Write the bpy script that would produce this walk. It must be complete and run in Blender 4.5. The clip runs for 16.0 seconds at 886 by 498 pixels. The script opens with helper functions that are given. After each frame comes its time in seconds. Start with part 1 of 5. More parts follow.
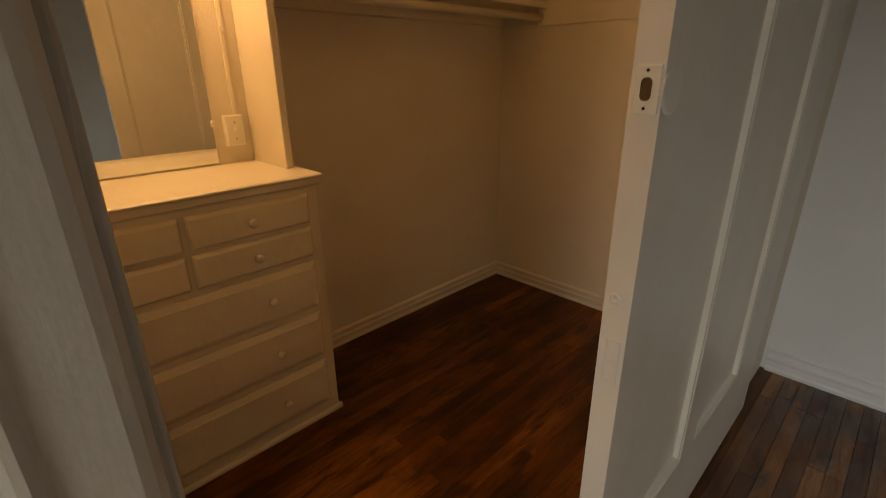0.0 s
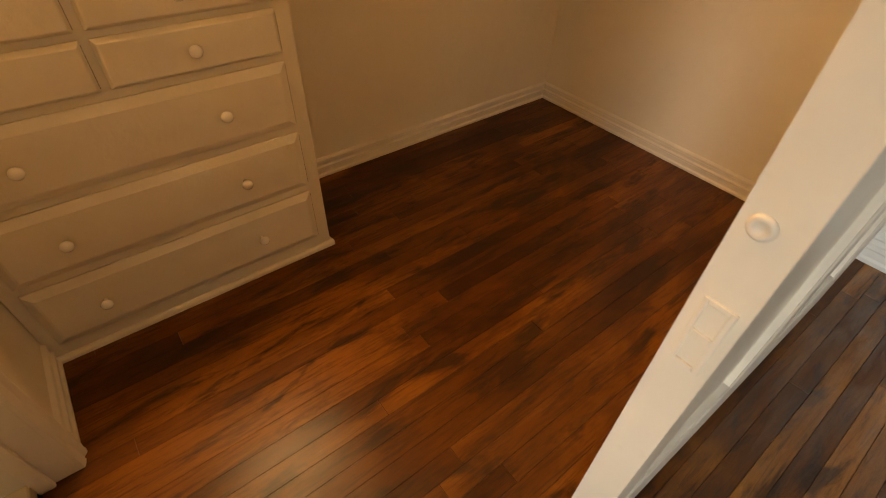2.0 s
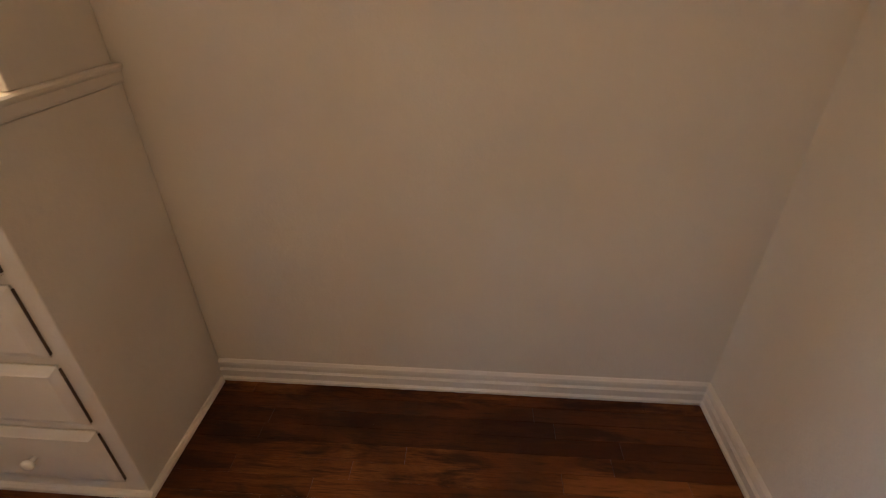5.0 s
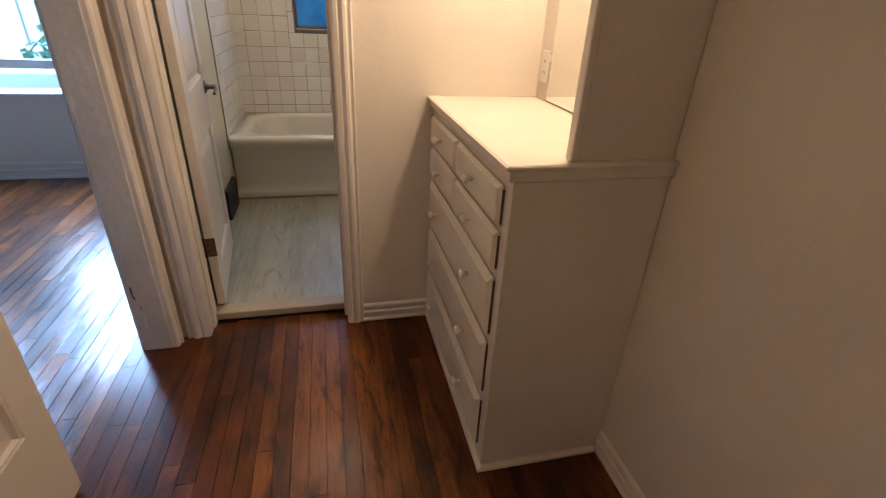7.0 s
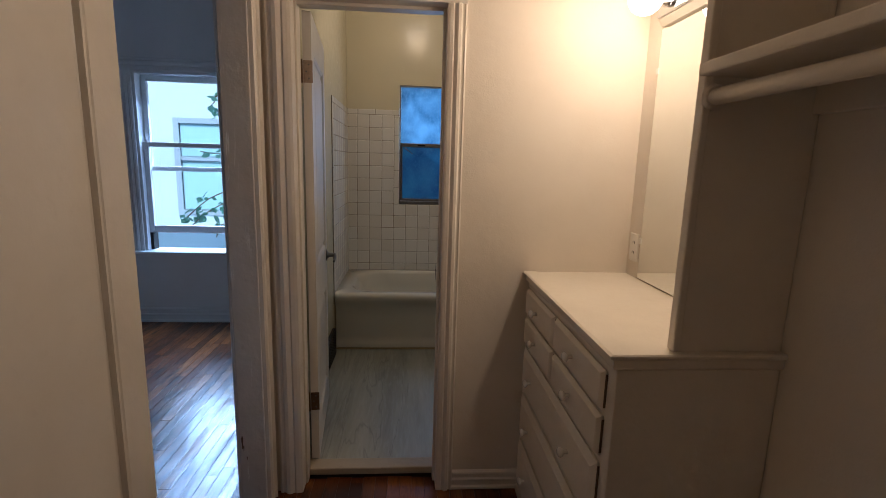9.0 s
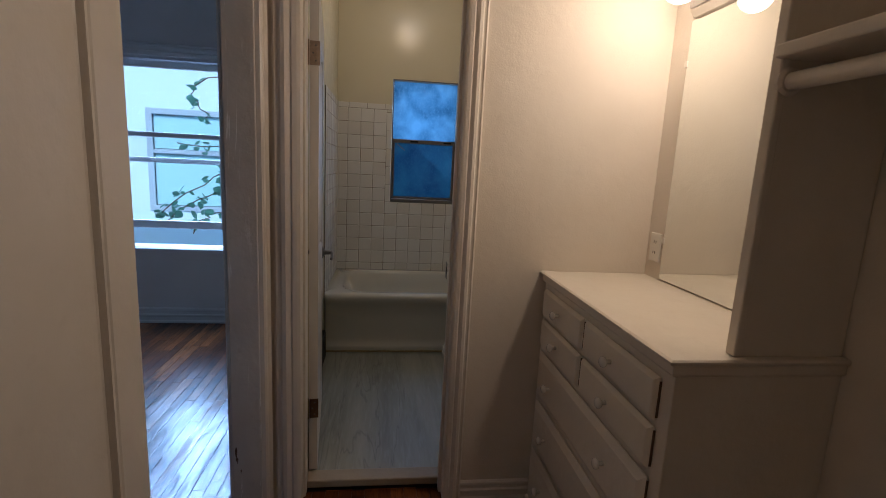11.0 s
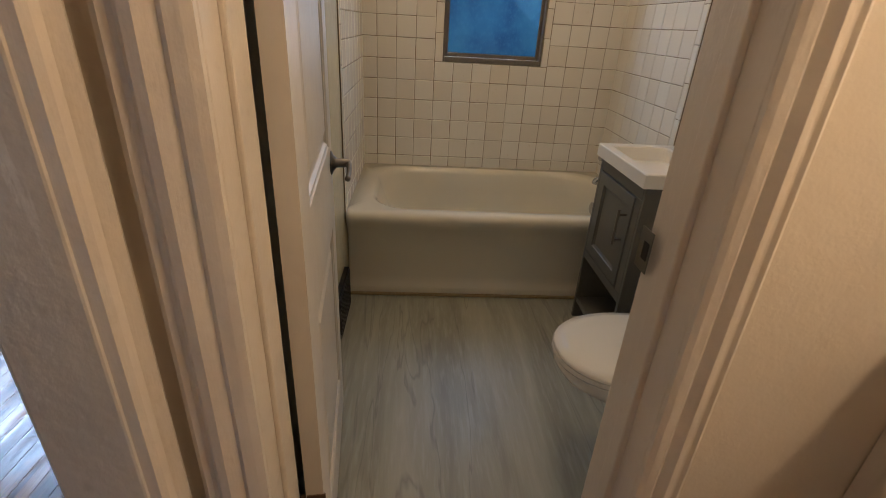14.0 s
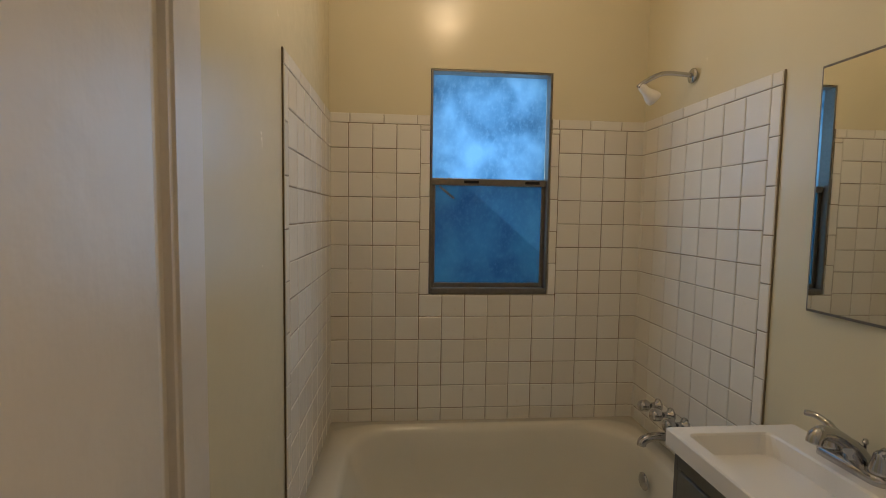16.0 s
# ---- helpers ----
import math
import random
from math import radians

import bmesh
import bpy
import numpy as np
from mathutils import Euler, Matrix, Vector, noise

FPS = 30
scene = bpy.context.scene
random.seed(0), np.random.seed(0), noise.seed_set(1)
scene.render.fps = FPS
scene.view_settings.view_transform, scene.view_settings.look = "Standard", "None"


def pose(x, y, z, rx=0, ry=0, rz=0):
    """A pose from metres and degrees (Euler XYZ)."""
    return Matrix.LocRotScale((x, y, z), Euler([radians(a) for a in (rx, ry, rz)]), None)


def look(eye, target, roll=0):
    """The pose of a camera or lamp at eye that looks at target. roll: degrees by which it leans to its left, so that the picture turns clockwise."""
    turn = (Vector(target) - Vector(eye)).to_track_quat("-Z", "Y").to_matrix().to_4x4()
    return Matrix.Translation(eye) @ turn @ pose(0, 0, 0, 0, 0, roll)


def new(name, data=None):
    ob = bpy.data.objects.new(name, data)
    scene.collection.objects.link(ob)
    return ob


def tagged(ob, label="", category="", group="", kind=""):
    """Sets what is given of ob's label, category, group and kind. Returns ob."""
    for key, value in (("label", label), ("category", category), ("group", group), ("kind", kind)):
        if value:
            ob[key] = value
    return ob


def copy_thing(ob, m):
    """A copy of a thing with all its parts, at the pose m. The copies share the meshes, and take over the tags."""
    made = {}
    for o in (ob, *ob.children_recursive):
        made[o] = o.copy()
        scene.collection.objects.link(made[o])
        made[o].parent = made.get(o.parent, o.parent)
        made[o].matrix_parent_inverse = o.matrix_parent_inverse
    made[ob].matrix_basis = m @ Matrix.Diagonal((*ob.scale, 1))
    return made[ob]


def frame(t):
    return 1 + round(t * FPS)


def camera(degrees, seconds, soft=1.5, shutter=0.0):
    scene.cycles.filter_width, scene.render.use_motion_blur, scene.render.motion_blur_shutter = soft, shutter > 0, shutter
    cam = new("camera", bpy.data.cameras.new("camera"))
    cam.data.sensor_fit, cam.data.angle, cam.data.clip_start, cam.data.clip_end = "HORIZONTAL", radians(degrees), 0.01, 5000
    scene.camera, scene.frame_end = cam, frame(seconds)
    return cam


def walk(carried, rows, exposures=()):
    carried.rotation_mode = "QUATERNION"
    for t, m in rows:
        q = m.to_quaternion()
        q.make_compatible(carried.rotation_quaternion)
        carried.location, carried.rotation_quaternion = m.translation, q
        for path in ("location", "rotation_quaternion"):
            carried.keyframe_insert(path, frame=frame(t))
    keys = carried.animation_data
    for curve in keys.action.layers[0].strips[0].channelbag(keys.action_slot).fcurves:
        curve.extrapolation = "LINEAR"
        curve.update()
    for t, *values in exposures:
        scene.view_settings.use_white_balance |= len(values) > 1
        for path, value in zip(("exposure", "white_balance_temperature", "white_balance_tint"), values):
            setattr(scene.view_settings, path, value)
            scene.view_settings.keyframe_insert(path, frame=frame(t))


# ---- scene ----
cam = camera(86.3, 16.0, soft=0.65, shutter=0.15)
PATH = [
    (0, (-1.540, 0.874, 1.389), (-0.214, -0.443, 0.678), -0.6),
    (0.5, (-1.530, 0.873, 1.281), (-0.309, -0.303, 0.22), 0.9),
    (1, (-1.485, 0.824, 1.193), (-0.391, -0.202, -0.13), 2.5),
    (1.5, (-1.426, 0.645, 1.207), (-0.288, -0.267, -0.163), 2.5),
    (2, (-1.299, 0.511, 1.237), (-0.17, -0.418, -0.128), 2.5),
    (2.5, (-1.063, 0.326, 1.21), (0.012, -0.685, -0.14), 2.7),
    (3, (-0.915, 0.074, 1.224), (0.129, -1.001, -0.1), 1.9),
    (5.5, (-0.583, -0.909, 1.272), (0.994, -0.234, 0.244), 2.0),
    (6, (-0.454, -0.904, 1.314), (0.777, 0.254, 0.243), 3.1),
    (6.5, (-0.424, -0.925, 1.322), (0.41, 0.576, 0.296), 2.7),
    (7, (-0.414, -0.991, 1.362), (0.023, 0.732, 0.445), 2.8),
    (7.5, (-0.458, -1.017, 1.424), (-0.259, 0.839, 0.706), 2.3),
    (8, (-0.5, -1.055, 1.457), (-0.372, 0.869, 0.927), 1.8),
    (8.5, (-0.505, -1.07, 1.495), (-0.381, 0.893, 1.132), 1.5),
    (11, (-0.67, -0.941, 1.444), (-0.421, 1.013, 1.101), 2.9),
    (11.5, (-0.72, -0.781, 1.448), (-0.502, 1.147, 0.96), 2.5),
    (12, (-0.771, -0.601, 1.32), (-0.645, 1.189, 0.438), 2.2),
    (12.5, (-0.812, -0.359, 1.288), (-0.623, 1.339, 0.249), 2.0),
    (13, (-0.807, -0.14, 1.29), (-0.603, 1.564, 0.262), 1.8),
    (13.5, (-0.752, 0.152, 1.303), (-0.595, 1.899, 0.342), 2.8),
    (14, (-0.769, 0.368, 1.315), (-0.641, 2.168, 0.453), 3.4),
    (14.5, (-0.820, 0.565, 1.359), (-0.684, 2.447, 0.696), 1.7),
    (15, (-0.828, 0.73, 1.387), (-0.7, 2.672, 0.922), 0.5),
    (15.5, (-0.754, 0.938, 1.436), (-0.714, 2.914, 1.13), 0.8),
    (16, (-0.751, 1.074, 1.49), (-0.582, 3.062, 1.345), 0.9),
]
walk(cam, [(t, look(eye, target, roll)) for t, eye, target, roll in PATH],
     exposures=[(0.0, 0.36, 14500, 21), (0.5, 0.62, 16000, 22), (1.0, 1.0, 16800, 27), (1.5, 1.38, 16300, 25), (2.0, 1.60, 15200, 19), (2.5, 1.86, 12300, 15), (3.0, 1.82, 10700, 13), (5.5, 1.86, 5450, 12), (6.5, 1.72, 5950, 13), (7.0, 1.47, 5700, 13),
                (8.5, 0.42, 5500, 13), (11.0, -0.06, 5200, 13), (12.0, 0.08, 5300, 15), (12.5, 0.67, 5400, 12), (13.0, 0.92, 5700, 12), (13.5, 0.95, 6000, 13), (14.0, 1.08, 6300, 13), (14.5, 1.12, 6100, 9), (15.0, 1.04, 6050, 8), (16.0, 0.58, 6350, 9)])

# ---------------------------------------------------------------- light
world = bpy.data.worlds.new("sky")
scene.world = world
world.use_nodes = True
wn = world.node_tree
sky = wn.nodes.new("ShaderNodeTexSky")
sky.sky_type = "NISHITA"
sky.sun_disc = False
sky.sun_elevation = radians(41)
sky.sun_rotation = radians(200)
wn.nodes["Background"].inputs["Strength"].default_value = 0.15
wn.links.new(sky.outputs[0], wn.nodes["Background"].inputs[0])

sun = new("sun", bpy.data.lights.new("sun", "SUN"))
sun.data.energy = 4.2
sun.data.angle = radians(0.5)
sun.data.color = (1.0, 0.97, 0.93)
sun.matrix_world = look((0, 0, 17), (-7, 18, 0))

WARM = (1.0, 0.67, 0.365)


def area_lamp(name, eye, target, sx, sy, watts, color):
    lamp = new(name, bpy.data.lights.new(name, "AREA"))
    lamp.data.shape, lamp.data.size, lamp.data.size_y = "RECTANGLE", sx, sy
    lamp.data.energy, lamp.data.color = watts, color
    lamp.matrix_world = look(eye, target)
    return lamp


def bulb_lamp(name, place, watts, radius):
    lamp = new(name, bpy.data.lights.new(name, "POINT"))
    lamp.data.energy, lamp.data.color, lamp.data.shadow_soft_size = watts, WARM, radius
    lamp.location = place
    return lamp


# daylight standing in the openings
for wx, watts in ((-2.42, 36), (-3.98, 31)):
    daylight = area_lamp("bedroom_daylight", (wx, 3.66, 1.66), (wx + 0.05, 2.66, 0.46), 0.8, 1.2, watts, (0.48, 0.69, 1.0))
    daylight.data.spread = radians(108)  # the house opposite hides the low sky
area_lamp("bathroom_daylight", (-0.345, 3.50, 1.64), (-0.345, 0.0, 1.3), 0.55, 1.0, 4.2, (0.50, 0.72, 1.0))
BULBS = [0.65, 0.50, 0.35, 0.20]
for by in BULBS:
    bulb_lamp("vanity_bulb_light", (0.285, by, 2.07), 2.2, 0.058)
bulb_lamp("bathroom_ceiling_light", (-0.48, 2.34, 2.72), 4.0, 0.09)

# ---------------------------------------------------------------- materials


def nodes_of(name):
    m = bpy.data.materials.new(name)
    m.use_nodes = True
    nt = m.node_tree
    return m, nt, nt.nodes["Principled BSDF"]


def mixed(nt, fac, a, b):
    n = nt.nodes.new("ShaderNodeMix")
    n.data_type = "RGBA"
    n.inputs["A"].default_value = (*a, 1) if isinstance(a, tuple) else (0, 0, 0, 1)
    n.inputs["B"].default_value = (*b, 1) if isinstance(b, tuple) else (0, 0, 0, 1)
    if not isinstance(a, tuple):
        nt.links.new(a, n.inputs["A"])
    if not isinstance(b, tuple):
        nt.links.new(b, n.inputs["B"])
    if isinstance(fac, float):
        n.inputs["Factor"].default_value = fac
    else:
        nt.links.new(fac, n.inputs["Factor"])
    return n.outputs["Result"]


def noise_tex(nt, scale, detail=4.0, stretch=None, rough=0.55, distort=0.0):
    geo = nt.nodes.new("ShaderNodeNewGeometry")
    out = geo.outputs["Position"]
    if stretch:
        mp = nt.nodes.new("ShaderNodeMapping")
        mp.inputs["Scale"].default_value = stretch
        nt.links.new(out, mp.inputs["Vector"])
        out = mp.outputs[0]
    n = nt.nodes.new("ShaderNodeTexNoise")
    n.inputs["Scale"].default_value, n.inputs["Detail"].default_value = scale, detail
    n.inputs["Roughness"].default_value, n.inputs["Distortion"].default_value = rough, distort
    nt.links.new(out, n.inputs["Vector"])
    return n


def ramp(nt, src, lo, hi):
    n = nt.nodes.new("ShaderNodeMapRange")
    n.inputs["From Min"].default_value, n.inputs["From Max"].default_value = lo, hi
    nt.links.new(src, n.inputs["Value"])
    return n.outputs[0]


def bump(nt, bsdf, heights):
    last = None
    for src, strength, dist in heights:
        b = nt.nodes.new("ShaderNodeBump")
        b.inputs["Strength"].default_value, b.inputs["Distance"].default_value = strength, dist
        nt.links.new(src, b.inputs["Height"])
        if last:
            nt.links.new(last, b.inputs["Normal"])
        last = b.outputs[0]
    nt.links.new(last, bsdf.inputs["Normal"])


def painted(name, base, dirt, rough, grain=260.0, lump=9.0, brush=None, wear=0.25, bumps=(0.25, 0.3)):
    """Old paint: two scales of relief, faint soiling and an uneven sheen."""
    m, nt, b = nodes_of(name)
    big = noise_tex(nt, 2.3, 5.0)
    mid = noise_tex(nt, 26.0, 5.0)
    col = mixed(nt, ramp(nt, big.outputs["Fac"], 0.35, 0.8), base, tuple(0.5 * (x + y) for x, y in zip(base, dirt)))
    spots = ramp(nt, mid.outputs["Fac"], 0.62, 0.82)
    sm = nt.nodes.new("ShaderNodeMath")
    sm.operation = "MULTIPLY"
    sm.inputs[1].default_value = wear
    nt.links.new(spots, sm.inputs[0])
    nt.links.new(mixed(nt, sm.outputs[0], col, dirt), b.inputs["Base Color"])
    r = nt.nodes.new("ShaderNodeMapRange")
    r.inputs["To Min"].default_value, r.inputs["To Max"].default_value = rough - 0.08, rough + 0.1
    nt.links.new(mid.outputs["Fac"], r.inputs["Value"])
    nt.links.new(r.outputs[0], b.inputs["Roughness"])
    fine = noise_tex(nt, grain, 3.0, brush)
    lumps = noise_tex(nt, lump, 4.0)
    bump(nt, b, [(lumps.outputs["Fac"], bumps[0], 0.012), (fine.outputs["Fac"], bumps[1], 0.0012)])
    return m


WALL = painted("warm_white_wall_paint", (0.725, 0.655, 0.555), (0.61, 0.53, 0.42), 0.66, 150, 7.0, wear=0.12, bumps=(0.35, 0.55))
BEDWALL = painted("bedroom_wall_paint", (0.72, 0.73, 0.74), (0.6, 0.6, 0.6), 0.5, 240, 7.0)
BATHWALL = painted("cream_gloss_wall_paint", (0.70, 0.635, 0.45), (0.65, 0.58, 0.39), 0.22, 120, 6.0, wear=0.06, bumps=(0.10, 0.04))
TRIM = painted("off_white_trim_paint", (0.74, 0.68, 0.60), (0.5, 0.42, 0.33), 0.33, 220, 22.0, (1, 1, 0.12), 0.35)
DRESSER = painted("cream_cabinet_paint", (0.76, 0.69, 0.575), (0.55, 0.46, 0.35), 0.36, 200, 18.0, (1, 0.2, 1), 0.25)
DOORP = painted("off_white_door_paint", (0.75, 0.70, 0.63), (0.5, 0.45, 0.38), 0.36, 210, 16.0, (1, 1, 0.12), 0.2, (0.16, 0.10))
CEIL = painted("ceiling_paint", (0.78, 0.76, 0.72), (0.7, 0.67, 0.6), 0.7, 200, 5.0)
CHIPPED = painted("scuffed_door_edge_paint", (0.66, 0.61, 0.54), (0.34, 0.28, 0.21), 0.35, 160, 30.0, (1, 1, 0.2), 0.35, (0.25, 0.14))


def add_chips(m, color):
    """Pale flakes and scratches that run down the old jamb."""
    nt = m.node_tree
    b = nt.nodes["Principled BSDF"]
    under = b.inputs["Base Color"].links[0].from_socket
    n = noise_tex(nt, 30.0, 6.0, (1.0, 1.0, 0.07), 0.7, 0.8)
    patch = noise_tex(nt, 3.5, 3.0)
    mul = nt.nodes.new("ShaderNodeMath")
    mul.operation = "MULTIPLY"
    nt.links.new(ramp(nt, n.outputs["Fac"], 0.60, 0.63), mul.inputs[0])
    nt.links.new(ramp(nt, patch.outputs["Fac"], 0.45, 0.60), mul.inputs[1])
    nt.links.new(mixed(nt, mul.outputs[0], under, color), b.inputs["Base Color"])


add_chips(CHIPPED, (0.84, 0.81, 0.75))


def plain(name, base, rough, metal=0.0, coat=0.0, var=0.15, bumpy=0.0, scale=40.0):
    m, nt, b = nodes_of(name)
    n = noise_tex(nt, scale, 4.0)
    nt.links.new(mixed(nt, n.outputs["Fac"], tuple(c * (1 - var) for c in base), tuple(min(1.0, c * (1 + var)) for c in base)), b.inputs["Base Color"])
    b.inputs["Roughness"].default_value = rough
    b.inputs["Metallic"].default_value = metal
    b.inputs["Coat Weight"].default_value = coat
    if bumpy:
        bump(nt, b, [(n.outputs["Fac"], bumpy, 0.003)])
    return m


KNOB = plain("white_knob_enamel", (0.78, 0.74, 0.68), 0.25, 0, 0.3, 0.05)
CHROME = plain("chrome", (0.52, 0.52, 0.53), 0.07, 1.0, 0, 0.05)
NICKEL = plain("dull_nickel", (0.20, 0.185, 0.165), 0.28, 1.0, 0, 0.15)
BRASS = plain("tarnished_brass_hinge", (0.16, 0.10, 0.06), 0.42, 0.8, 0, 0.4, 0.3, 90)
ENAMEL = plain("bath_enamel", (0.71, 0.67, 0.56), 0.10, 0, 0.6, 0.03, 0, 4.0)
CERAMIC = plain("toilet_ceramic", (0.78, 0.75, 0.68), 0.09, 0, 0.6, 0.02, 0, 4.0)
SINK = plain("cultured_marble_sink", (0.82, 0.80, 0.76), 0.16, 0, 0.3, 0.02, 0, 6.0)
VANITY = plain("grey_vanity_paint", (0.115, 0.113, 0.100), 0.42, 0, 0, 0.08, 0.15, 60)
# Near-black: puts the shade of gaps and openings into colour; also black fittings.
DARK = plain("gap_shade_black", (0.012, 0.010, 0.008), 0.8, 0, 0, 0.3)
HINGE_PAINTED = plain("paint_smeared_hinge", (0.36, 0.27, 0.20), 0.4, 0.2, 0, 0.45, 0.3, 60)
GRILLE = plain("black_grille_paint", (0.03, 0.03, 0.03), 0.4, 0.2, 0, 0.4)
PLASTIC = plain("ivory_plastic", (0.76, 0.72, 0.64), 0.3, 0, 0, 0.04)
GROUT = plain("brown_stained_grout", (0.20, 0.145, 0.08), 0.8, 0, 0, 0.45, 0.3, 30)
CAULK = plain("yellowed_caulk", (0.38, 0.29, 0.16), 0.6, 0, 0, 0.3, 0.2, 30)
ALU = plain("weathered_aluminium", (0.22, 0.195, 0.16), 0.38, 0.8, 0, 0.25, 0.2, 60)
HEATER = plain("white_enamelled_sheet_metal", (0.74, 0.74, 0.73), 0.35, 0, 0, 0.05)
THRESH = painted("worn_threshold_paint", (0.43, 0.36, 0.26), (0.22, 0.16, 0.10), 0.5, 160, 25.0, (0.15, 1, 1), 0.6)
# White stucco and grey trim with the cool outdoor light mixed into their colour.
STUCCO = plain("white_stucco_cyan_cast", (0.52, 0.72, 0.80), 0.9, 0, 0, 0.06, 0.5, 60)
GREYTRIM = plain("grey_trim_cyan_cast", (0.32, 0.44, 0.52), 0.5, 0, 0, 0.1)
LEAF = plain("ivy_leaf", (0.085, 0.16, 0.07), 0.4, 0, 0, 0.45, 0, 18)


def let_light_through(m, color, share):
    """Thin leaves: part of the light behind them shines through."""
    nt = m.node_tree
    tl, mx = nt.nodes.new("ShaderNodeBsdfTranslucent"), nt.nodes.new("ShaderNodeMixShader")
    tl.inputs["Color"].default_value = (*color, 1)
    mx.inputs[0].default_value = share
    nt.links.new(nt.nodes["Principled BSDF"].outputs[0], mx.inputs[1])
    nt.links.new(tl.outputs[0], mx.inputs[2])
    nt.links.new(mx.outputs[0], nt.nodes["Material Output"].inputs["Surface"])


let_light_through(LEAF, (0.24, 0.52, 0.40), 0.65)
STEM = plain("vine_stem", (0.12, 0.08, 0.05), 0.8)
GROUND = plain("concrete_ground", (0.35, 0.34, 0.32), 0.9, 0, 0, 0.2, 0.3, 12)


def mirror_mat():
    m, nt, b = nodes_of("mirror_glass")
    b.inputs["Base Color"].default_value = (0.86, 0.88, 0.86, 1)
    b.inputs["Metallic"].default_value, b.inputs["Roughness"].default_value = 1.0, 0.015
    return m


MIRROR = mirror_mat()


def clear_pane():
    m, nt, b = nodes_of("window_glass")
    tr, gl, mx = nt.nodes.new("ShaderNodeBsdfTransparent"), nt.nodes.new("ShaderNodeBsdfGlossy"), nt.nodes.new("ShaderNodeMixShader")
    gl.inputs["Roughness"].default_value = 0.02
    mx.inputs[0].default_value = 0.06
    nt.links.new(tr.outputs[0], mx.inputs[1])
    nt.links.new(gl.outputs[0], mx.inputs[2])
    nt.links.new(mx.outputs[0], nt.nodes["Material Output"].inputs["Surface"])
    return m


GLASS = clear_pane()


def frosted_pane(name, low, high, wet):
    """Obscured bathroom glass: daylight diffuses through it, streaked with water marks; broad patches paint the bright
    and dim view outside.
    """
    m, nt, b = nodes_of(name)
    big = noise_tex(nt, 5.2, 2.5, (1, 1, 0.9), 0.5, 0.3)
    fine = noise_tex(nt, 55.0, 4.0, (1, 1, 0.75), 0.6)
    # low to high: brightness of the blurred view, painted into the pane colour
    col = mixed(nt, ramp(nt, big.outputs["Fac"], 0.32, 0.68), low, high)
    col = mixed(nt, ramp(nt, fine.outputs["Fac"], 0.48, 1.1), col, wet)
    tl, gl, mx = nt.nodes.new("ShaderNodeBsdfTranslucent"), nt.nodes.new("ShaderNodeBsdfGlossy"), nt.nodes.new("ShaderNodeMixShader")
    nt.links.new(col, tl.inputs["Color"])
    gl.inputs["Roughness"].default_value = 0.18
    mx.inputs[0].default_value = 0.05
    nt.links.new(tl.outputs[0], mx.inputs[1])
    nt.links.new(gl.outputs[0], mx.inputs[2])
    nt.links.new(mx.outputs[0], nt.nodes["Material Output"].inputs["Surface"])
    return m


FROST = frosted_pane("blue_obscured_glass", (0.078, 0.17, 0.24), (0.28, 0.42, 0.52), (0.33, 0.46, 0.54))
# Lower pane: dimmer outside light painted as darker glass, without any screen modelled.
FROST_LOW = frosted_pane("blue_obscured_glass_dimmed_view", (0.038, 0.10, 0.155), (0.078, 0.18, 0.225), (0.095, 0.20, 0.24))


def glow(name, color, strength):
    m, nt, b = nodes_of(name)
    b.inputs["Base Color"].default_value = (0.8, 0.8, 0.8, 1)
    b.inputs["Emission Color"].default_value = (*color, 1)
    b.inputs["Emission Strength"].default_value = strength
    return m


BULB = glow("lit_bulb_glass", (1.0, 0.80, 0.58), 7.0)


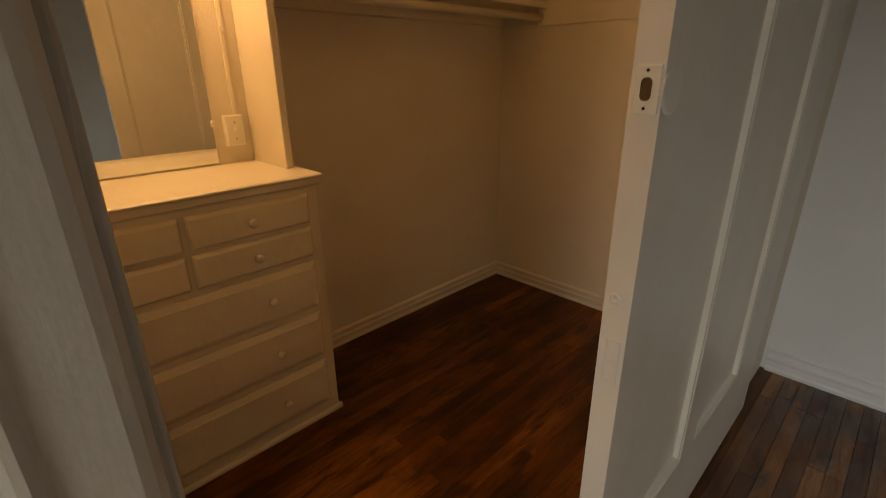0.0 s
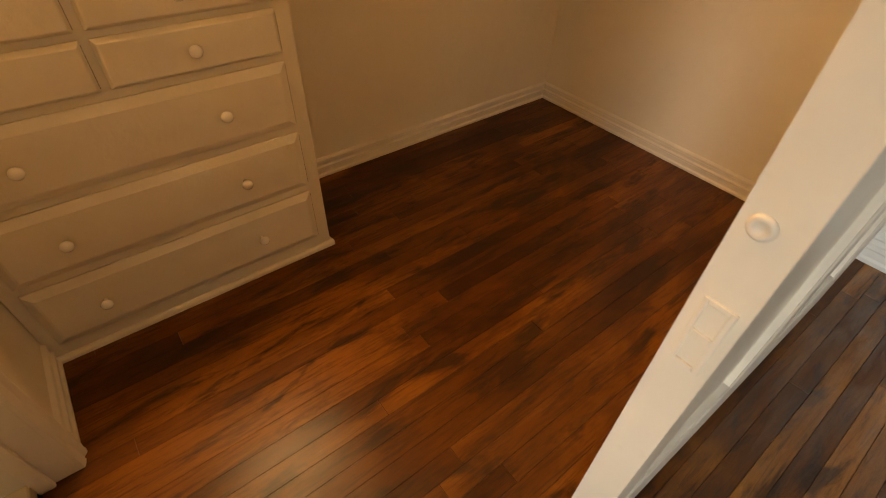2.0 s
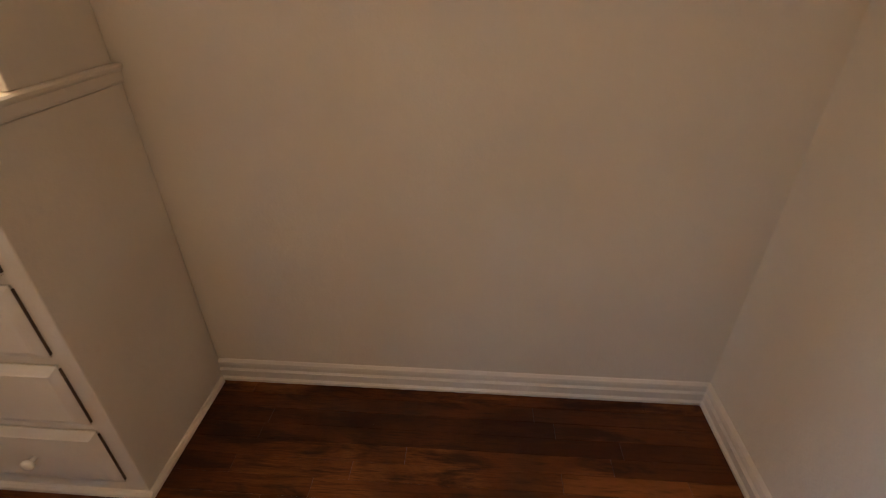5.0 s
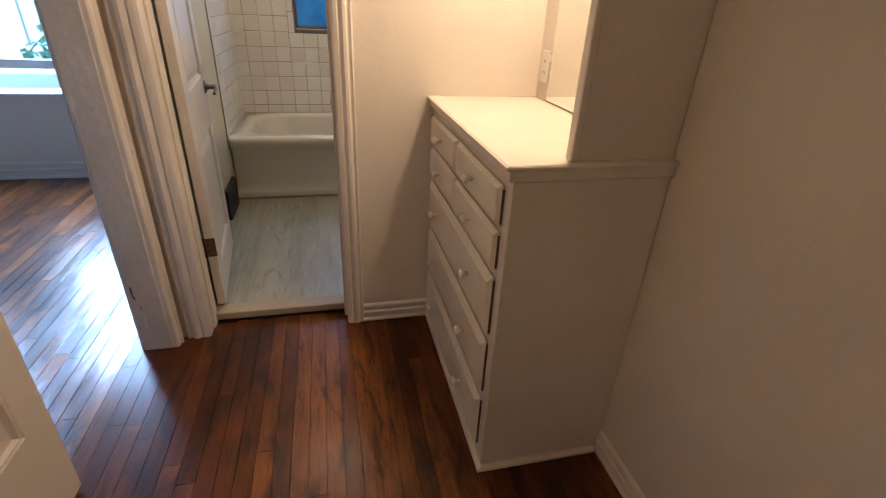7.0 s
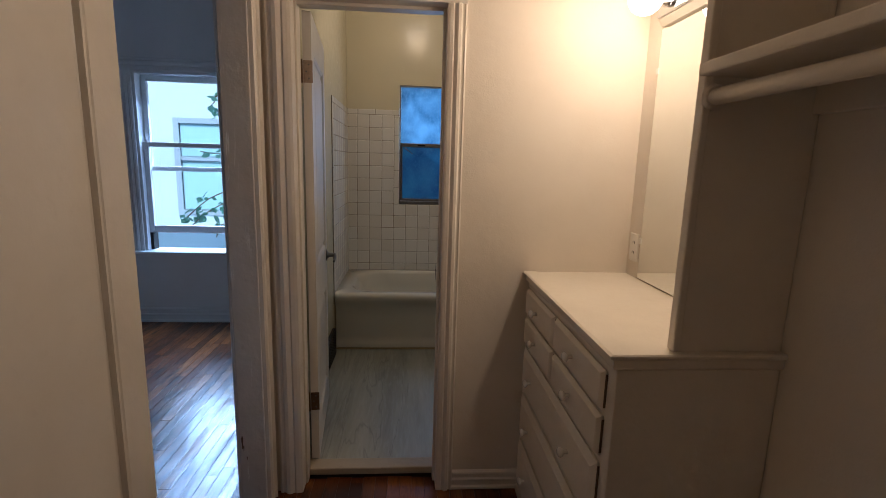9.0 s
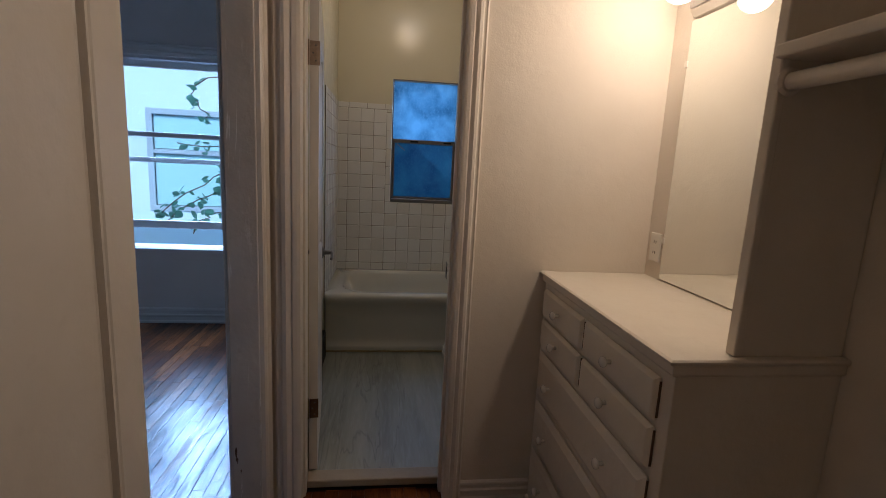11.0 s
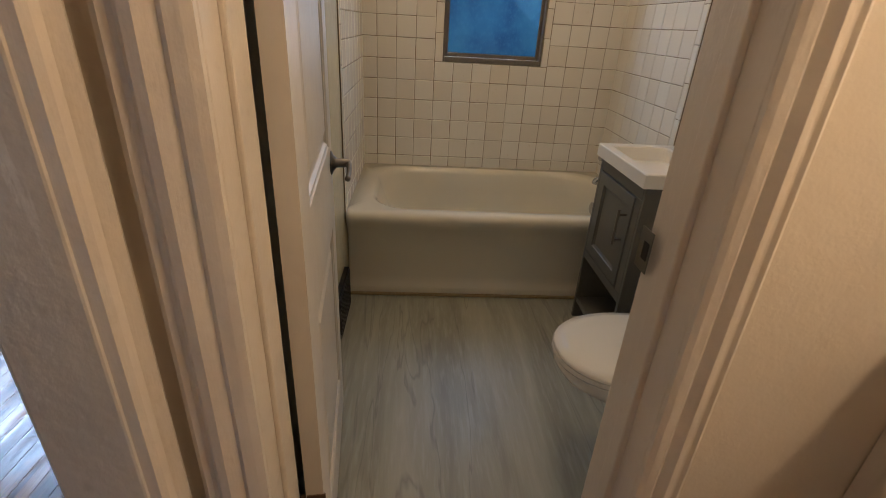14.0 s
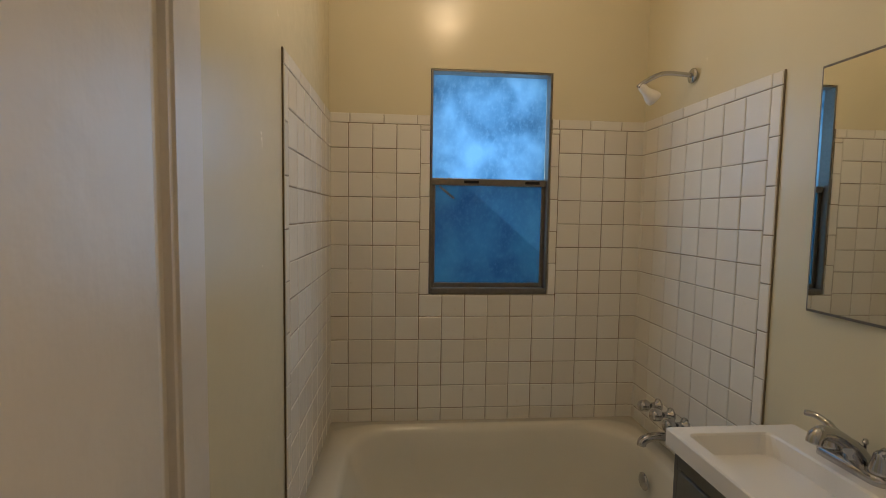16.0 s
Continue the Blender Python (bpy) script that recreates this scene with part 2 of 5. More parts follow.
def wood_floor(name, per_island, coat, gloss, spread, scuffed):
    """Stained oak strip flooring: each board its own tone, long grain, dark worn patches, satin varnish."""
    m, nt, b = nodes_of(name)
    if per_island:
        rnd = nt.nodes.new("ShaderNodeNewGeometry").outputs["Random Per Island"]
    else:
        rnd = nt.nodes.new("ShaderNodeObjectInfo").outputs["Random"]
    geo = nt.nodes.new("ShaderNodeNewGeometry")
    off = nt.nodes.new("ShaderNodeCombineXYZ")
    mul = nt.nodes.new("ShaderNodeMath")
    mul.operation = "MULTIPLY"
    mul.inputs[1].default_value = 37.0
    nt.links.new(rnd, mul.inputs[0])
    nt.links.new(mul.outputs[0], off.inputs[2])
    add = nt.nodes.new("ShaderNodeVectorMath")
    nt.links.new(geo.outputs["Position"], add.inputs[0])
    nt.links.new(off.outputs[0], add.inputs[1])
    mp = nt.nodes.new("ShaderNodeMapping")
    mp.inputs["Scale"].default_value = (1.0, 0.055, 1.0)
    nt.links.new(add.outputs[0], mp.inputs["Vector"])
    grain = nt.nodes.new("ShaderNodeTexNoise")
    grain.inputs["Scale"].default_value, grain.inputs["Detail"].default_value = 95.0, 6.0
    grain.inputs["Roughness"].default_value, grain.inputs["Distortion"].default_value = 0.68, 0.9
    nt.links.new(mp.outputs[0], grain.inputs["Vector"])
    wear = noise_tex(nt, 3.2, 6.0, (1.0, 0.45, 1.0), 0.6, 0.5)
    stain = noise_tex(nt, 14.0, 5.0, (1.0, 0.22, 1.0), 0.65, 0.4)
    cr = nt.nodes.new("ShaderNodeValToRGB")
    cr.color_ramp.elements[0].position, cr.color_ramp.elements[0].color = 0.0, (0.040, 0.0105, 0.0035, 1)
    cr.color_ramp.elements[1].position, cr.color_ramp.elements[1].color = 1.0, (0.38, 0.135, 0.033, 1)
    e = cr.color_ramp.elements.new(0.45)
    e.color = (0.135, 0.041, 0.010, 1)
    tone = nt.nodes.new("ShaderNodeMath")
    tone.operation = "MULTIPLY_ADD"
    tone.inputs[1].default_value = spread
    nt.links.new(rnd, tone.inputs[0])
    w2 = nt.nodes.new("ShaderNodeMapRange")
    w2.inputs["From Min"].default_value, w2.inputs["From Max"].default_value = 0.3, 0.75
    w2.inputs["To Min"].default_value, w2.inputs["To Max"].default_value = -0.16, 0.60
    nt.links.new(wear.outputs["Fac"], w2.inputs["Value"])
    nt.links.new(w2.outputs[0], tone.inputs[2])
    nt.links.new(tone.outputs[0], cr.inputs[0])
    col = mixed(nt, ramp(nt, grain.outputs["Fac"], 0.50, 0.78), cr.outputs[0], (0.030, 0.011, 0.005))
    dark = nt.nodes.new("ShaderNodeMath")
    dark.operation = "MULTIPLY"
    dark.inputs[1].default_value = 0.8
    nt.links.new(ramp(nt, stain.outputs["Fac"], 0.51, 0.63), dark.inputs[0])
    col = mixed(nt, dark.outputs[0], col, (0.028, 0.010, 0.005))
    hair = noise_tex(nt, 420.0, 4.0, (1.0, 0.05, 1.0), 0.7)
    hm = nt.nodes.new("ShaderNodeMath")
    hm.operation = "MULTIPLY"
    hm.inputs[1].default_value = 0.6
    nt.links.new(ramp(nt, hair.outputs["Fac"], 0.55, 0.72), hm.inputs[0])
    col = mixed(nt, hm.outputs[0], col, (0.022, 0.008, 0.004))
    speck = noise_tex(nt, 230.0, 2.0)
    col = mixed(nt, ramp(nt, speck.outputs["Fac"], 0.775, 0.80), col, (0.40, 0.30, 0.20))
    nt.links.new(col, b.inputs["Base Color"])
    r = nt.nodes.new("ShaderNodeMapRange")
    r.inputs["To Min"].default_value, r.inputs["To Max"].default_value = 0.24, 0.46
    nt.links.new(grain.outputs["Fac"], r.inputs["Value"])
    nt.links.new(r.outputs[0], b.inputs["Roughness"])
    b.inputs["Specular IOR Level"].default_value = 0.10
    b.inputs["Coat Weight"].default_value, b.inputs["Coat Roughness"].default_value = coat, gloss
    b.inputs["Coat IOR"].default_value = 1.7
    if coat > 0.5:
        patchy = noise_tex(nt, 22.0, 6.0, (1.0, 0.2, 1.0), 0.7, 0.8)
        thin = nt.nodes.new("ShaderNodeMapRange")
        thin.inputs["From Min"].default_value, thin.inputs["From Max"].default_value = 0.40, 0.58
        thin.inputs["To Min"].default_value, thin.inputs["To Max"].default_value = 0.30, coat
        nt.links.new(patchy.outputs["Fac"], thin.inputs["Value"])
        nt.links.new(thin.outputs[0], b.inputs["Coat Weight"])
    cup = noise_tex(nt, 7.0, 2.0, (1.0, 0.3, 1.0))
    scuff = noise_tex(nt, 34.0, 5.0, (1.0, 0.16, 1.0), 0.65, 0.6)
    bump(nt, b, [(cup.outputs["Fac"], 0.30, 0.006), (scuff.outputs["Fac"], scuffed, 0.0024), (grain.outputs["Fac"], 0.35, 0.0012)])
    nt.links.new(b.inputs["Normal"].links[0].from_socket, b.inputs["Coat Normal"])
    return m


PLANK = wood_floor("worn_stained_oak_board", False, 0.24, 0.20, 0.40, 0.30)
PLANKS_FAR = wood_floor("varnished_oak_boards", True, 1.0, 0.20, 0.60, 0.75)


def tile_mat():
    m, nt, b = nodes_of("ivory_wall_tile_glaze")
    rnd = nt.nodes.new("ShaderNodeObjectInfo").outputs["Random"]
    craze = noise_tex(nt, 30.0, 4.0)
    col = mixed(nt, rnd, (0.76, 0.71, 0.62), (0.82, 0.79, 0.72))
    sm = ramp(nt, craze.outputs["Fac"], 0.68, 0.9)
    nt.links.new(mixed(nt, sm, col, (0.62, 0.54, 0.40)), b.inputs["Base Color"])
    b.inputs["Roughness"].default_value = 0.13
    wob = noise_tex(nt, 11.0, 2.0)
    bump(nt, b, [(wob.outputs["Fac"], 0.25, 0.006)])
    return m


TILE = tile_mat()


def vinyl_mat():
    """Grey sheet vinyl printed with drifting stone veins that run along the room."""
    m, nt, b = nodes_of("grey_veined_vinyl")
    a = noise_tex(nt, 9.0, 6.0, (1.0, 0.10, 1.0), 0.62, 0.5)
    v = noise_tex(nt, 4.6, 4.0, (1.0, 0.09, 1.0), 0.6, 0.7)
    fine = noise_tex(nt, 60.0, 3.0, (1.0, 0.12, 1.0))
    col = mixed(nt, ramp(nt, a.outputs["Fac"], 0.32, 0.7), (0.26, 0.26, 0.215), (0.42, 0.418, 0.352))
    dist = nt.nodes.new("ShaderNodeMath")
    dist.operation = "SUBTRACT"
    dist.inputs[1].default_value = 0.5
    nt.links.new(v.outputs["Fac"], dist.inputs[0])
    ab = nt.nodes.new("ShaderNodeMath")
    ab.operation = "ABSOLUTE"
    nt.links.new(dist.outputs[0], ab.inputs[0])
    vein = nt.nodes.new("ShaderNodeMapRange")
    vein.inputs["From Min"].default_value, vein.inputs["From Max"].default_value = 0.012, 0.0
    vein.inputs["To Max"].default_value = 0.42
    nt.links.new(ab.outputs[0], vein.inputs["Value"])
    col = mixed(nt, vein.outputs[0], col, (0.13, 0.135, 0.13))
    fm = nt.nodes.new("ShaderNodeMath")
    fm.operation = "MULTIPLY"
    fm.inputs[1].default_value = 0.35
    nt.links.new(ramp(nt, fine.outputs["Fac"], 0.5, 0.75), fm.inputs[0])
    nt.links.new(mixed(nt, fm.outputs[0], col, (0.50, 0.51, 0.48)), b.inputs["Base Color"])
    b.inputs["Roughness"].default_value = 0.34
    bump(nt, b, [(fine.outputs["Fac"], 0.12, 0.001)])
    return m


VINYL = vinyl_mat()

# ---------------------------------------------------------------- mesh helpers


def finish(name, bm, material, smooth=False):
    me = bpy.data.meshes.new(name)
    bmesh.ops.recalc_face_normals(bm, faces=bm.faces)
    if smooth:
        for f in bm.faces:
            f.smooth = True
    bm.to_mesh(me)
    bm.free()
    me.materials.append(material)
    return me


def part(name, bm, material, parent=None, label="", smooth=False):
    ob = new(name, finish(name, bm, material, smooth))
    if parent:
        ob.parent = parent
    return tagged(ob, label) if label else ob


def setting(name, bm, material, label, category, smooth=False):
    return tagged(part(name, bm, material, None, "", smooth), label, category, kind="structure")


def thing(name, label, category, group="", place=(0, 0, 0)):
    ob = new(name)
    ob.location = place
    ob.empty_display_size = 0.1
    return tagged(ob, label, category, group)


def box(x0, x1, y0, y1, z0, z1, bevel=0.0, seg=2, bm=None):
    bm = bm or bmesh.new()
    fresh = bmesh.ops.create_cube(bm, size=1.0)["verts"]
    for v in fresh:
        v.co = Vector(((x0 + x1) / 2 + v.co.x * (x1 - x0), (y0 + y1) / 2 + v.co.y * (y1 - y0), (z0 + z1) / 2 + v.co.z * (z1 - z0)))
    if bevel:
        edges = {e for v in fresh for e in v.link_edges}
        bmesh.ops.bevel(bm, geom=list(edges), offset=bevel, segments=seg, affect="EDGES", profile=0.5)
    return bm


def loft(rings, close_start=False, close_end=False, ring_closed=True, bm=None):
    bm = bm or bmesh.new()
    made = [[bm.verts.new(p) for p in ring] for ring in rings]
    n = len(made[0])
    for a, b in zip(made, made[1:]):
        for i in range(n if ring_closed else n - 1):
            j = (i + 1) % n
            bm.faces.new((a[i], a[j], b[j], b[i]))
    if close_start:
        bm.faces.new(list(reversed(made[0])))
    if close_end:
        bm.faces.new(made[-1])
    return bm


def lathe(profile, axis, origin, count=20, bm=None):
    """Turns (radius, height) round an axis 'x', '-x', 'y', '-y' or 'z' through origin."""
    o = Vector(origin)
    along = {"x": Vector((1, 0, 0)), "-x": Vector((-1, 0, 0)), "y": Vector((0, 1, 0)), "-y": Vector((0, -1, 0)), "z": Vector((0, 0, 1))}[axis]
    u = Vector((0, 0, 1)) if axis != "z" else Vector((1, 0, 0))
    w = along.cross(u)
    rings = [[o + along * h + (u * math.cos(k * 2 * math.pi / count) + w * math.sin(k * 2 * math.pi / count)) * max(r, 1e-4) for k in range(count)] for r, h in profile]
    return loft(rings, True, True, True, bm)


def tube(points, radius, count=12, bm=None):
    pts = [Vector(p) for p in points]
    rad = radius if isinstance(radius, (list, tuple)) else [radius] * len(pts)
    rings = []
    for i, p in enumerate(pts):
        d = (pts[min(i + 1, len(pts) - 1)] - pts[max(i - 1, 0)]).normalized()
        u = d.cross(Vector((0.13, 0.31, 0.94)))
        if u.length < 0.2:
            u = d.cross(Vector((1, 0, 0)))
        u.normalize()
        w = d.cross(u)
        rings.append([p + (u * math.cos(k * 2 * math.pi / count) + w * math.sin(k * 2 * math.pi / count)) * rad[i] for k in range(count)])
    return loft(rings, True, True, True, bm)


def smooth_path(points, steps=6):
    """Catmull-Rom through a few points."""
    p = [Vector(q) for q in points]
    p = [2 * p[0] - p[1]] + p + [2 * p[-1] - p[-2]]
    out = []
    for i in range(1, len(p) - 2):
        for s in range(steps):
            t = s / steps
            out.append(0.5 * (2 * p[i] + (p[i + 1] - p[i - 1]) * t + (2 * p[i - 1] - 5 * p[i] + 4 * p[i + 1] - p[i + 2]) * t * t + (3 * p[i] - p[i - 1] - 3 * p[i + 1] + p[i + 2]) * t ** 3))
    out.append(p[-2])
    return out


def run(profile, start, end, out, up=(0, 0, 1), bm=None):
    """A moulding: the profile, pairs (out, up), carried straight from start to end."""
    o, w = Vector(out), Vector(up)
    rings = [[Vector(s) + o * a + w * b for a, b in profile] for s in (start, end)]
    return loft(rings, True, True, True, bm)


def rounded(x0, x1, y0, y1, r, z, n=6):
    pts = []
    for cx, cy, a0 in ((x1 - r, y1 - r, 0), (x0 + r, y1 - r, 90), (x0 + r, y0 + r, 180), (x1 - r, y0 + r, 270)):
        for k in range(n + 1):
            a = radians(a0 + 90 * k / n)
            pts.append((cx + r * math.cos(a), cy + r * math.sin(a), z))
    return pts


CASING = [(a, b * 0.885) for a, b in [(0.0, 0.0), (0.0, 0.085), (0.012, 0.085), (0.016, 0.078), (0.012, 0.072), (0.012, 0.066), (0.022, 0.058), (0.024, 0.046), (0.018, 0.036), (0.014, 0.030), (0.018, 0.024), (0.016, 0.010), (0.012, 0.0)]]
BASE = [(0.0, 0.0), (0.014, 0.0), (0.015, 0.011), (0.009, 0.018), (0.009, 0.038), (0.015, 0.044), (0.015, 0.051), (0.008, 0.057), (0.008, 0.070), (0.013, 0.076), (0.011, 0.085), (0.004, 0.091), (0.0, 0.093)]

# ---------------------------------------------------------------- the structure
# Dressing room: x -1.13 .. 0.43, y -1.64 .. 0.90. Bathroom beyond y 1.05. Bedroom on the side x < -1.25.
H = 2.90
WX, LX, BX = 0.43, -1.13, -1.24
EY, DY, BY = -1.625, 0.90, 1.05
BATH_L, BATH_R, BATH_Y = -1.09, 0.398, 3.288
BZ = 0.048
BED_Y, BED_X = 3.22, -5.2
BD0, BD1, BDH = -0.985, -0.385, 2.10
OP0, OP1, OPH = -1.215, 0.828, 2.14

setting("wall_east", box(WX, WX + 0.12, EY - 0.1, DY, 0, H), WALL, "warm off-white painted plaster wall behind the dresser", "wall")
setting("wall_south", box(LX, WX + 0.12, EY - 0.12, EY, 0, H), WALL, "warm off-white painted plaster end wall of the closet", "wall")
bm = box(BX, LX, EY - 0.12, OP0 - 0.02, 0, H)
box(BX, LX, OP1 + 0.02, BY, 0, H, bm=bm)
box(BX, LX, OP0 - 0.02, OP1 + 0.02, OPH + 0.02, H, bm=bm)
setting("wall_west", bm, WALL, "off-white plaster wall with a wide opening to the bedroom", "wall")
bm = box(LX, BD0 - 0.02, DY, BY, 0, H)
box(BD1 + 0.02, WX + 0.12, DY, BY, 0, H, bm=bm)
box(BD0 - 0.02, BD1 + 0.02, DY, BY, BDH + 0.02, H, bm=bm)
setting("wall_north", bm, WALL, "off-white plaster wall with the bathroom doorway", "wall")

# bathroom shell
setting("wall_bathroom_west", box(BX, BATH_L, BY, BATH_Y + 0.15, 0, H), BATHWALL, "cream gloss-painted bathroom wall beside the tub", "wall")
setting("wall_bathroom_east", box(BATH_R, BATH_R + 0.12, BY, BATH_Y + 0.15, 0, H), BATHWALL, "cream gloss-painted bathroom wall behind the vanity", "wall")
W0, W1, WZ0, WZ1 = -0.630, -0.056, 1.112, 2.158
bm = box(BATH_L, W0, BATH_Y, BATH_Y + 0.15, 0, H)
box(W1, BATH_R, BATH_Y, BATH_Y + 0.15, 0, H, bm=bm)
box(W0, W1, BATH_Y, BATH_Y + 0.15, 0, WZ0, bm=bm)
box(W0, W1, BATH_Y, BATH_Y + 0.15, WZ1, H, bm=bm)
setting("wall_bathroom_north", bm, BATHWALL, "cream gloss-painted bathroom wall round the window", "wall")
setting("bathroom_floor", box(BATH_L, BATH_R, BY, BATH_Y, -0.02, BZ), VINYL, "grey stone-veined sheet vinyl floor", "floor")

# bedroom shell
BW0, BW1, BWZ0, BWZ1 = -2.86, -1.98, 0.66, 2.19
SHIFT = -1.56
bm = box(BED_X, BW0 + SHIFT, BED_Y, BED_Y + 0.16, 0, H)
box(BW1 + SHIFT, BW0, BED_Y, BED_Y + 0.16, 0, H, bm=bm)
box(BW1, BX, BED_Y, BED_Y + 0.16, 0, H, bm=bm)
for s in (0.0, SHIFT):
    box(BW0 + s, BW1 + s, BED_Y, BED_Y + 0.16, 0, BWZ0, bm=bm)
    box(BW0 + s, BW1 + s, BED_Y, BED_Y + 0.16, BWZ1, H, bm=bm)
setting("wall_bedroom_north", bm, BEDWALL, "cool white bedroom wall with a sash window", "wall")
setting("wall_bedroom_west", box(BED_X - 0.12, BED_X, EY - 0.12, BED_Y + 0.16, 0, H), BEDWALL, "plain white bedroom wall", "wall")
setting("wall_bedroom_south", box(BED_X, BX, EY - 0.12, EY, 0, H), BEDWALL, "plain white bedroom wall beside the double door", "wall")
bm = box(BED_X - 0.12, WX + 0.12, EY - 0.12, BATH_Y + 0.15, H, H + 0.1)
setting("foundation", box(BED_X - 0.12, WX + 0.12, EY - 0.12, BATH_Y + 0.15, -0.5, -0.052), plain("painted_concrete_footing", (0.4, 0.39, 0.37), 0.9), "plain concrete footing under the rooms", "foundation")
setting("ceiling", bm, CEIL, "plain white plaster ceiling", "ceiling")


def molding(name, profile, runs, material, label, category):
    bm = bmesh.new()
    for start, end, out, up in runs:
        run(profile, start, end, out, up, bm)
    return setting(name, bm, material, label, category)


Z = (0, 0, 1)
molding("baseboard_east", BASE, [((WX, EY, 0), (WX, -0.002, 0), (-1, 0, 0), Z)], TRIM, "off-white moulded baseboard", "baseboard")
molding("baseboard_south", BASE, [((LX, EY, 0), (WX, EY, 0), (0, 1, 0), Z)], TRIM, "off-white moulded baseboard", "baseboard")
molding("baseboard_west", BASE, [((LX, EY, 0), (LX, OP0 - 0.07, 0), (1, 0, 0), Z)], TRIM, "off-white moulded baseboard", "baseboard")
molding("baseboard_north", BASE, [((-0.309, DY, 0), (-0.002, DY, 0), (0, -1, 0), Z)], TRIM, "off-white moulded baseboard beside the dresser", "baseboard")
molding("baseboard_bedroom", [(a * 1.2, b * 1.45) for a, b in BASE], [((BED_X, BED_Y, 0), (BX, BED_Y, 0), (0, -1, 0), Z), ((BED_X, EY, 0), (BX - 0.02, EY, 0), (0, 1, 0), Z)], BEDWALL, "white moulded bedroom baseboard", "baseboard")

# ---- casings: bathroom doorway
molding("trim_bathroom_door", CASING, [
    ((BD1 + 0.001, DY, 0), (BD1 + 0.001, DY, BDH), (0, -1, 0), (1, 0, 0)),
    ((BD0 - 0.099, DY, BDH + 0.001), (BD1 + 0.0765, DY, BDH + 0.001), (0, -1, 0), (0, 0, 1)),
], TRIM, "off-white moulded door casing with thick paint", "door casing")
molding("trim_bathroom_hinge_side", [(a, b * 1.30) for a, b in CASING], [((BD0 - 0.001, DY, 0), (BD0 - 0.001, DY, BDH), (0, -1, 0), (-1, 0, 0))], TRIM, "wide off-white moulded casing on the hinge side", "door casing")
bm = box(BD0 - 0.02, BD0, DY - 0.004, BY - 0.042, 0, BDH, 0.003)
box(BD1, BD1 + 0.02, DY - 0.004, BY + 0.004, 0, BDH, 0.003, bm=bm)
box(BD0 - 0.02, BD1 + 0.02, DY - 0.004, BY + 0.004, BDH + 0.001, BDH + 0.02, 0.003, bm=bm)
box(BD0 - 0.001, BD0 + 0.009, DY + 0.046, BY - 0.043, 0.002, BDH, 0.003, bm=bm)
box(BD1 - 0.012, BD1 + 0.001, DY + 0.05, DY + 0.085, 0, BDH, 0.003, bm=bm)
box(BD0 + 0.001, BD1 - 0.013, DY + 0.05, DY + 0.085, BDH - 0.012, BDH + 0.002, 0.003, bm=bm)
setting("door_frame_bathroom", bm, TRIM, "painted wooden door jamb of the bathroom", "door frame")
setting("threshold", box(BD0 - 0.015, BD1, DY + 0.082, BY + 0.012, 0.016, BZ + 0.004, 0.006), THRESH, "worn painted wooden threshold of the bathroom", "threshold")

# Shade between jamb and door leaf, put in as a near-black strip.
setting("door_rabbet", box(BD0 - 0.0198, BD0 - 0.014, BY - 0.0415, BY + 0.004, 0.02, BDH), DARK, "near-black rabbet strip of the bathroom jamb, gap shade in its colour", "door frame")
# Solid dark box that puts in the shade below the threshold.
setting("threshold_riser", box(BD0, BD1, DY + 0.088, BY, 0.0, 0.0158), DARK, "near-black strip for the shade under the bathroom threshold", "threshold")

# ---- wide opening to the bedroom
bm = box(BX + 0.003, LX + 0.004, OP1, OP1 + 0.022, 0, OPH, 0.004)
box(BX - 0.012, LX + 0.004, OP0 - 0.022, OP0, 0, OPH, 0.004, bm=bm)
box(BX - 0.012, LX + 0.004, OP0 - 0.02, OP1 + 0.02, OPH + 0.001, OPH + 0.022, 0.004, bm=bm)
box(-1.20, -1.165, OP0 - 0.001, OP0 + 0.012, 0, OPH, 0.003, bm=bm)
bed_frame = setting("door_frame_bedroom", bm, CHIPPED, "chipped off-white jamb of the wide bedroom opening", "door frame")
small = [(a, b * 0.70) for a, b in CASING]
thick = [(a * 1.65, b * 0.745) for a, b in CASING]
molding("trim_bedroom_opening_edge", thick, [((LX, OP1 + 0.004, 0), (LX, OP1 + 0.004, OPH), (1, 0, 0), (0, 1, 0))], TRIM, "thick off-white casing strip of the bedroom opening", "door casing")
molding("trim_bedroom_opening", small, [
    ((LX, OP0 - 0.008, 0), (LX, OP0 - 0.008, OPH), (1, 0, 0), (0, -1, 0)),
    ((LX, OP0 - 0.06, OPH), (LX, OP1 + 0.06, OPH), (1, 0, 0), (0, 0, 1)),
    ((BX, OP0 - 0.008, 0), (BX, OP0 - 0.008, OPH), (-1, 0, 0), (0, -1, 0)),
    ((BX, OP0 - 0.06, OPH), (BX, OP1 + 0.06, OPH), (-1, 0, 0), (0, 0, 1)),
], TRIM, "off-white moulded casing of the bedroom opening", "door casing")

soft_edge = [(0.0, 0.0), (0.0, 0.098), (0.012, 0.098), (0.017, 0.094), (0.018, 0.078), (0.014, 0.072), (0.016, 0.069), (0.022, 0.064), (0.023, 0.059), (0.020, 0.054), (0.016, 0.050), (0.015, 0.014), (0.012, 0.006), (0.005, 0.0)]
molding("trim_bedroom_side", soft_edge, [((BX, OP1 + 0.009, 0), (BX, OP1 + 0.009, OPH), (-1, 0, 0), (0, 1, 0))], TRIM, "rounded off-white casing with a bead on the bedroom side", "door casing")

# ---- closed leaf of the wide double door
LF0, LF1 = -1.270, -1.223
LY1 = 0.176


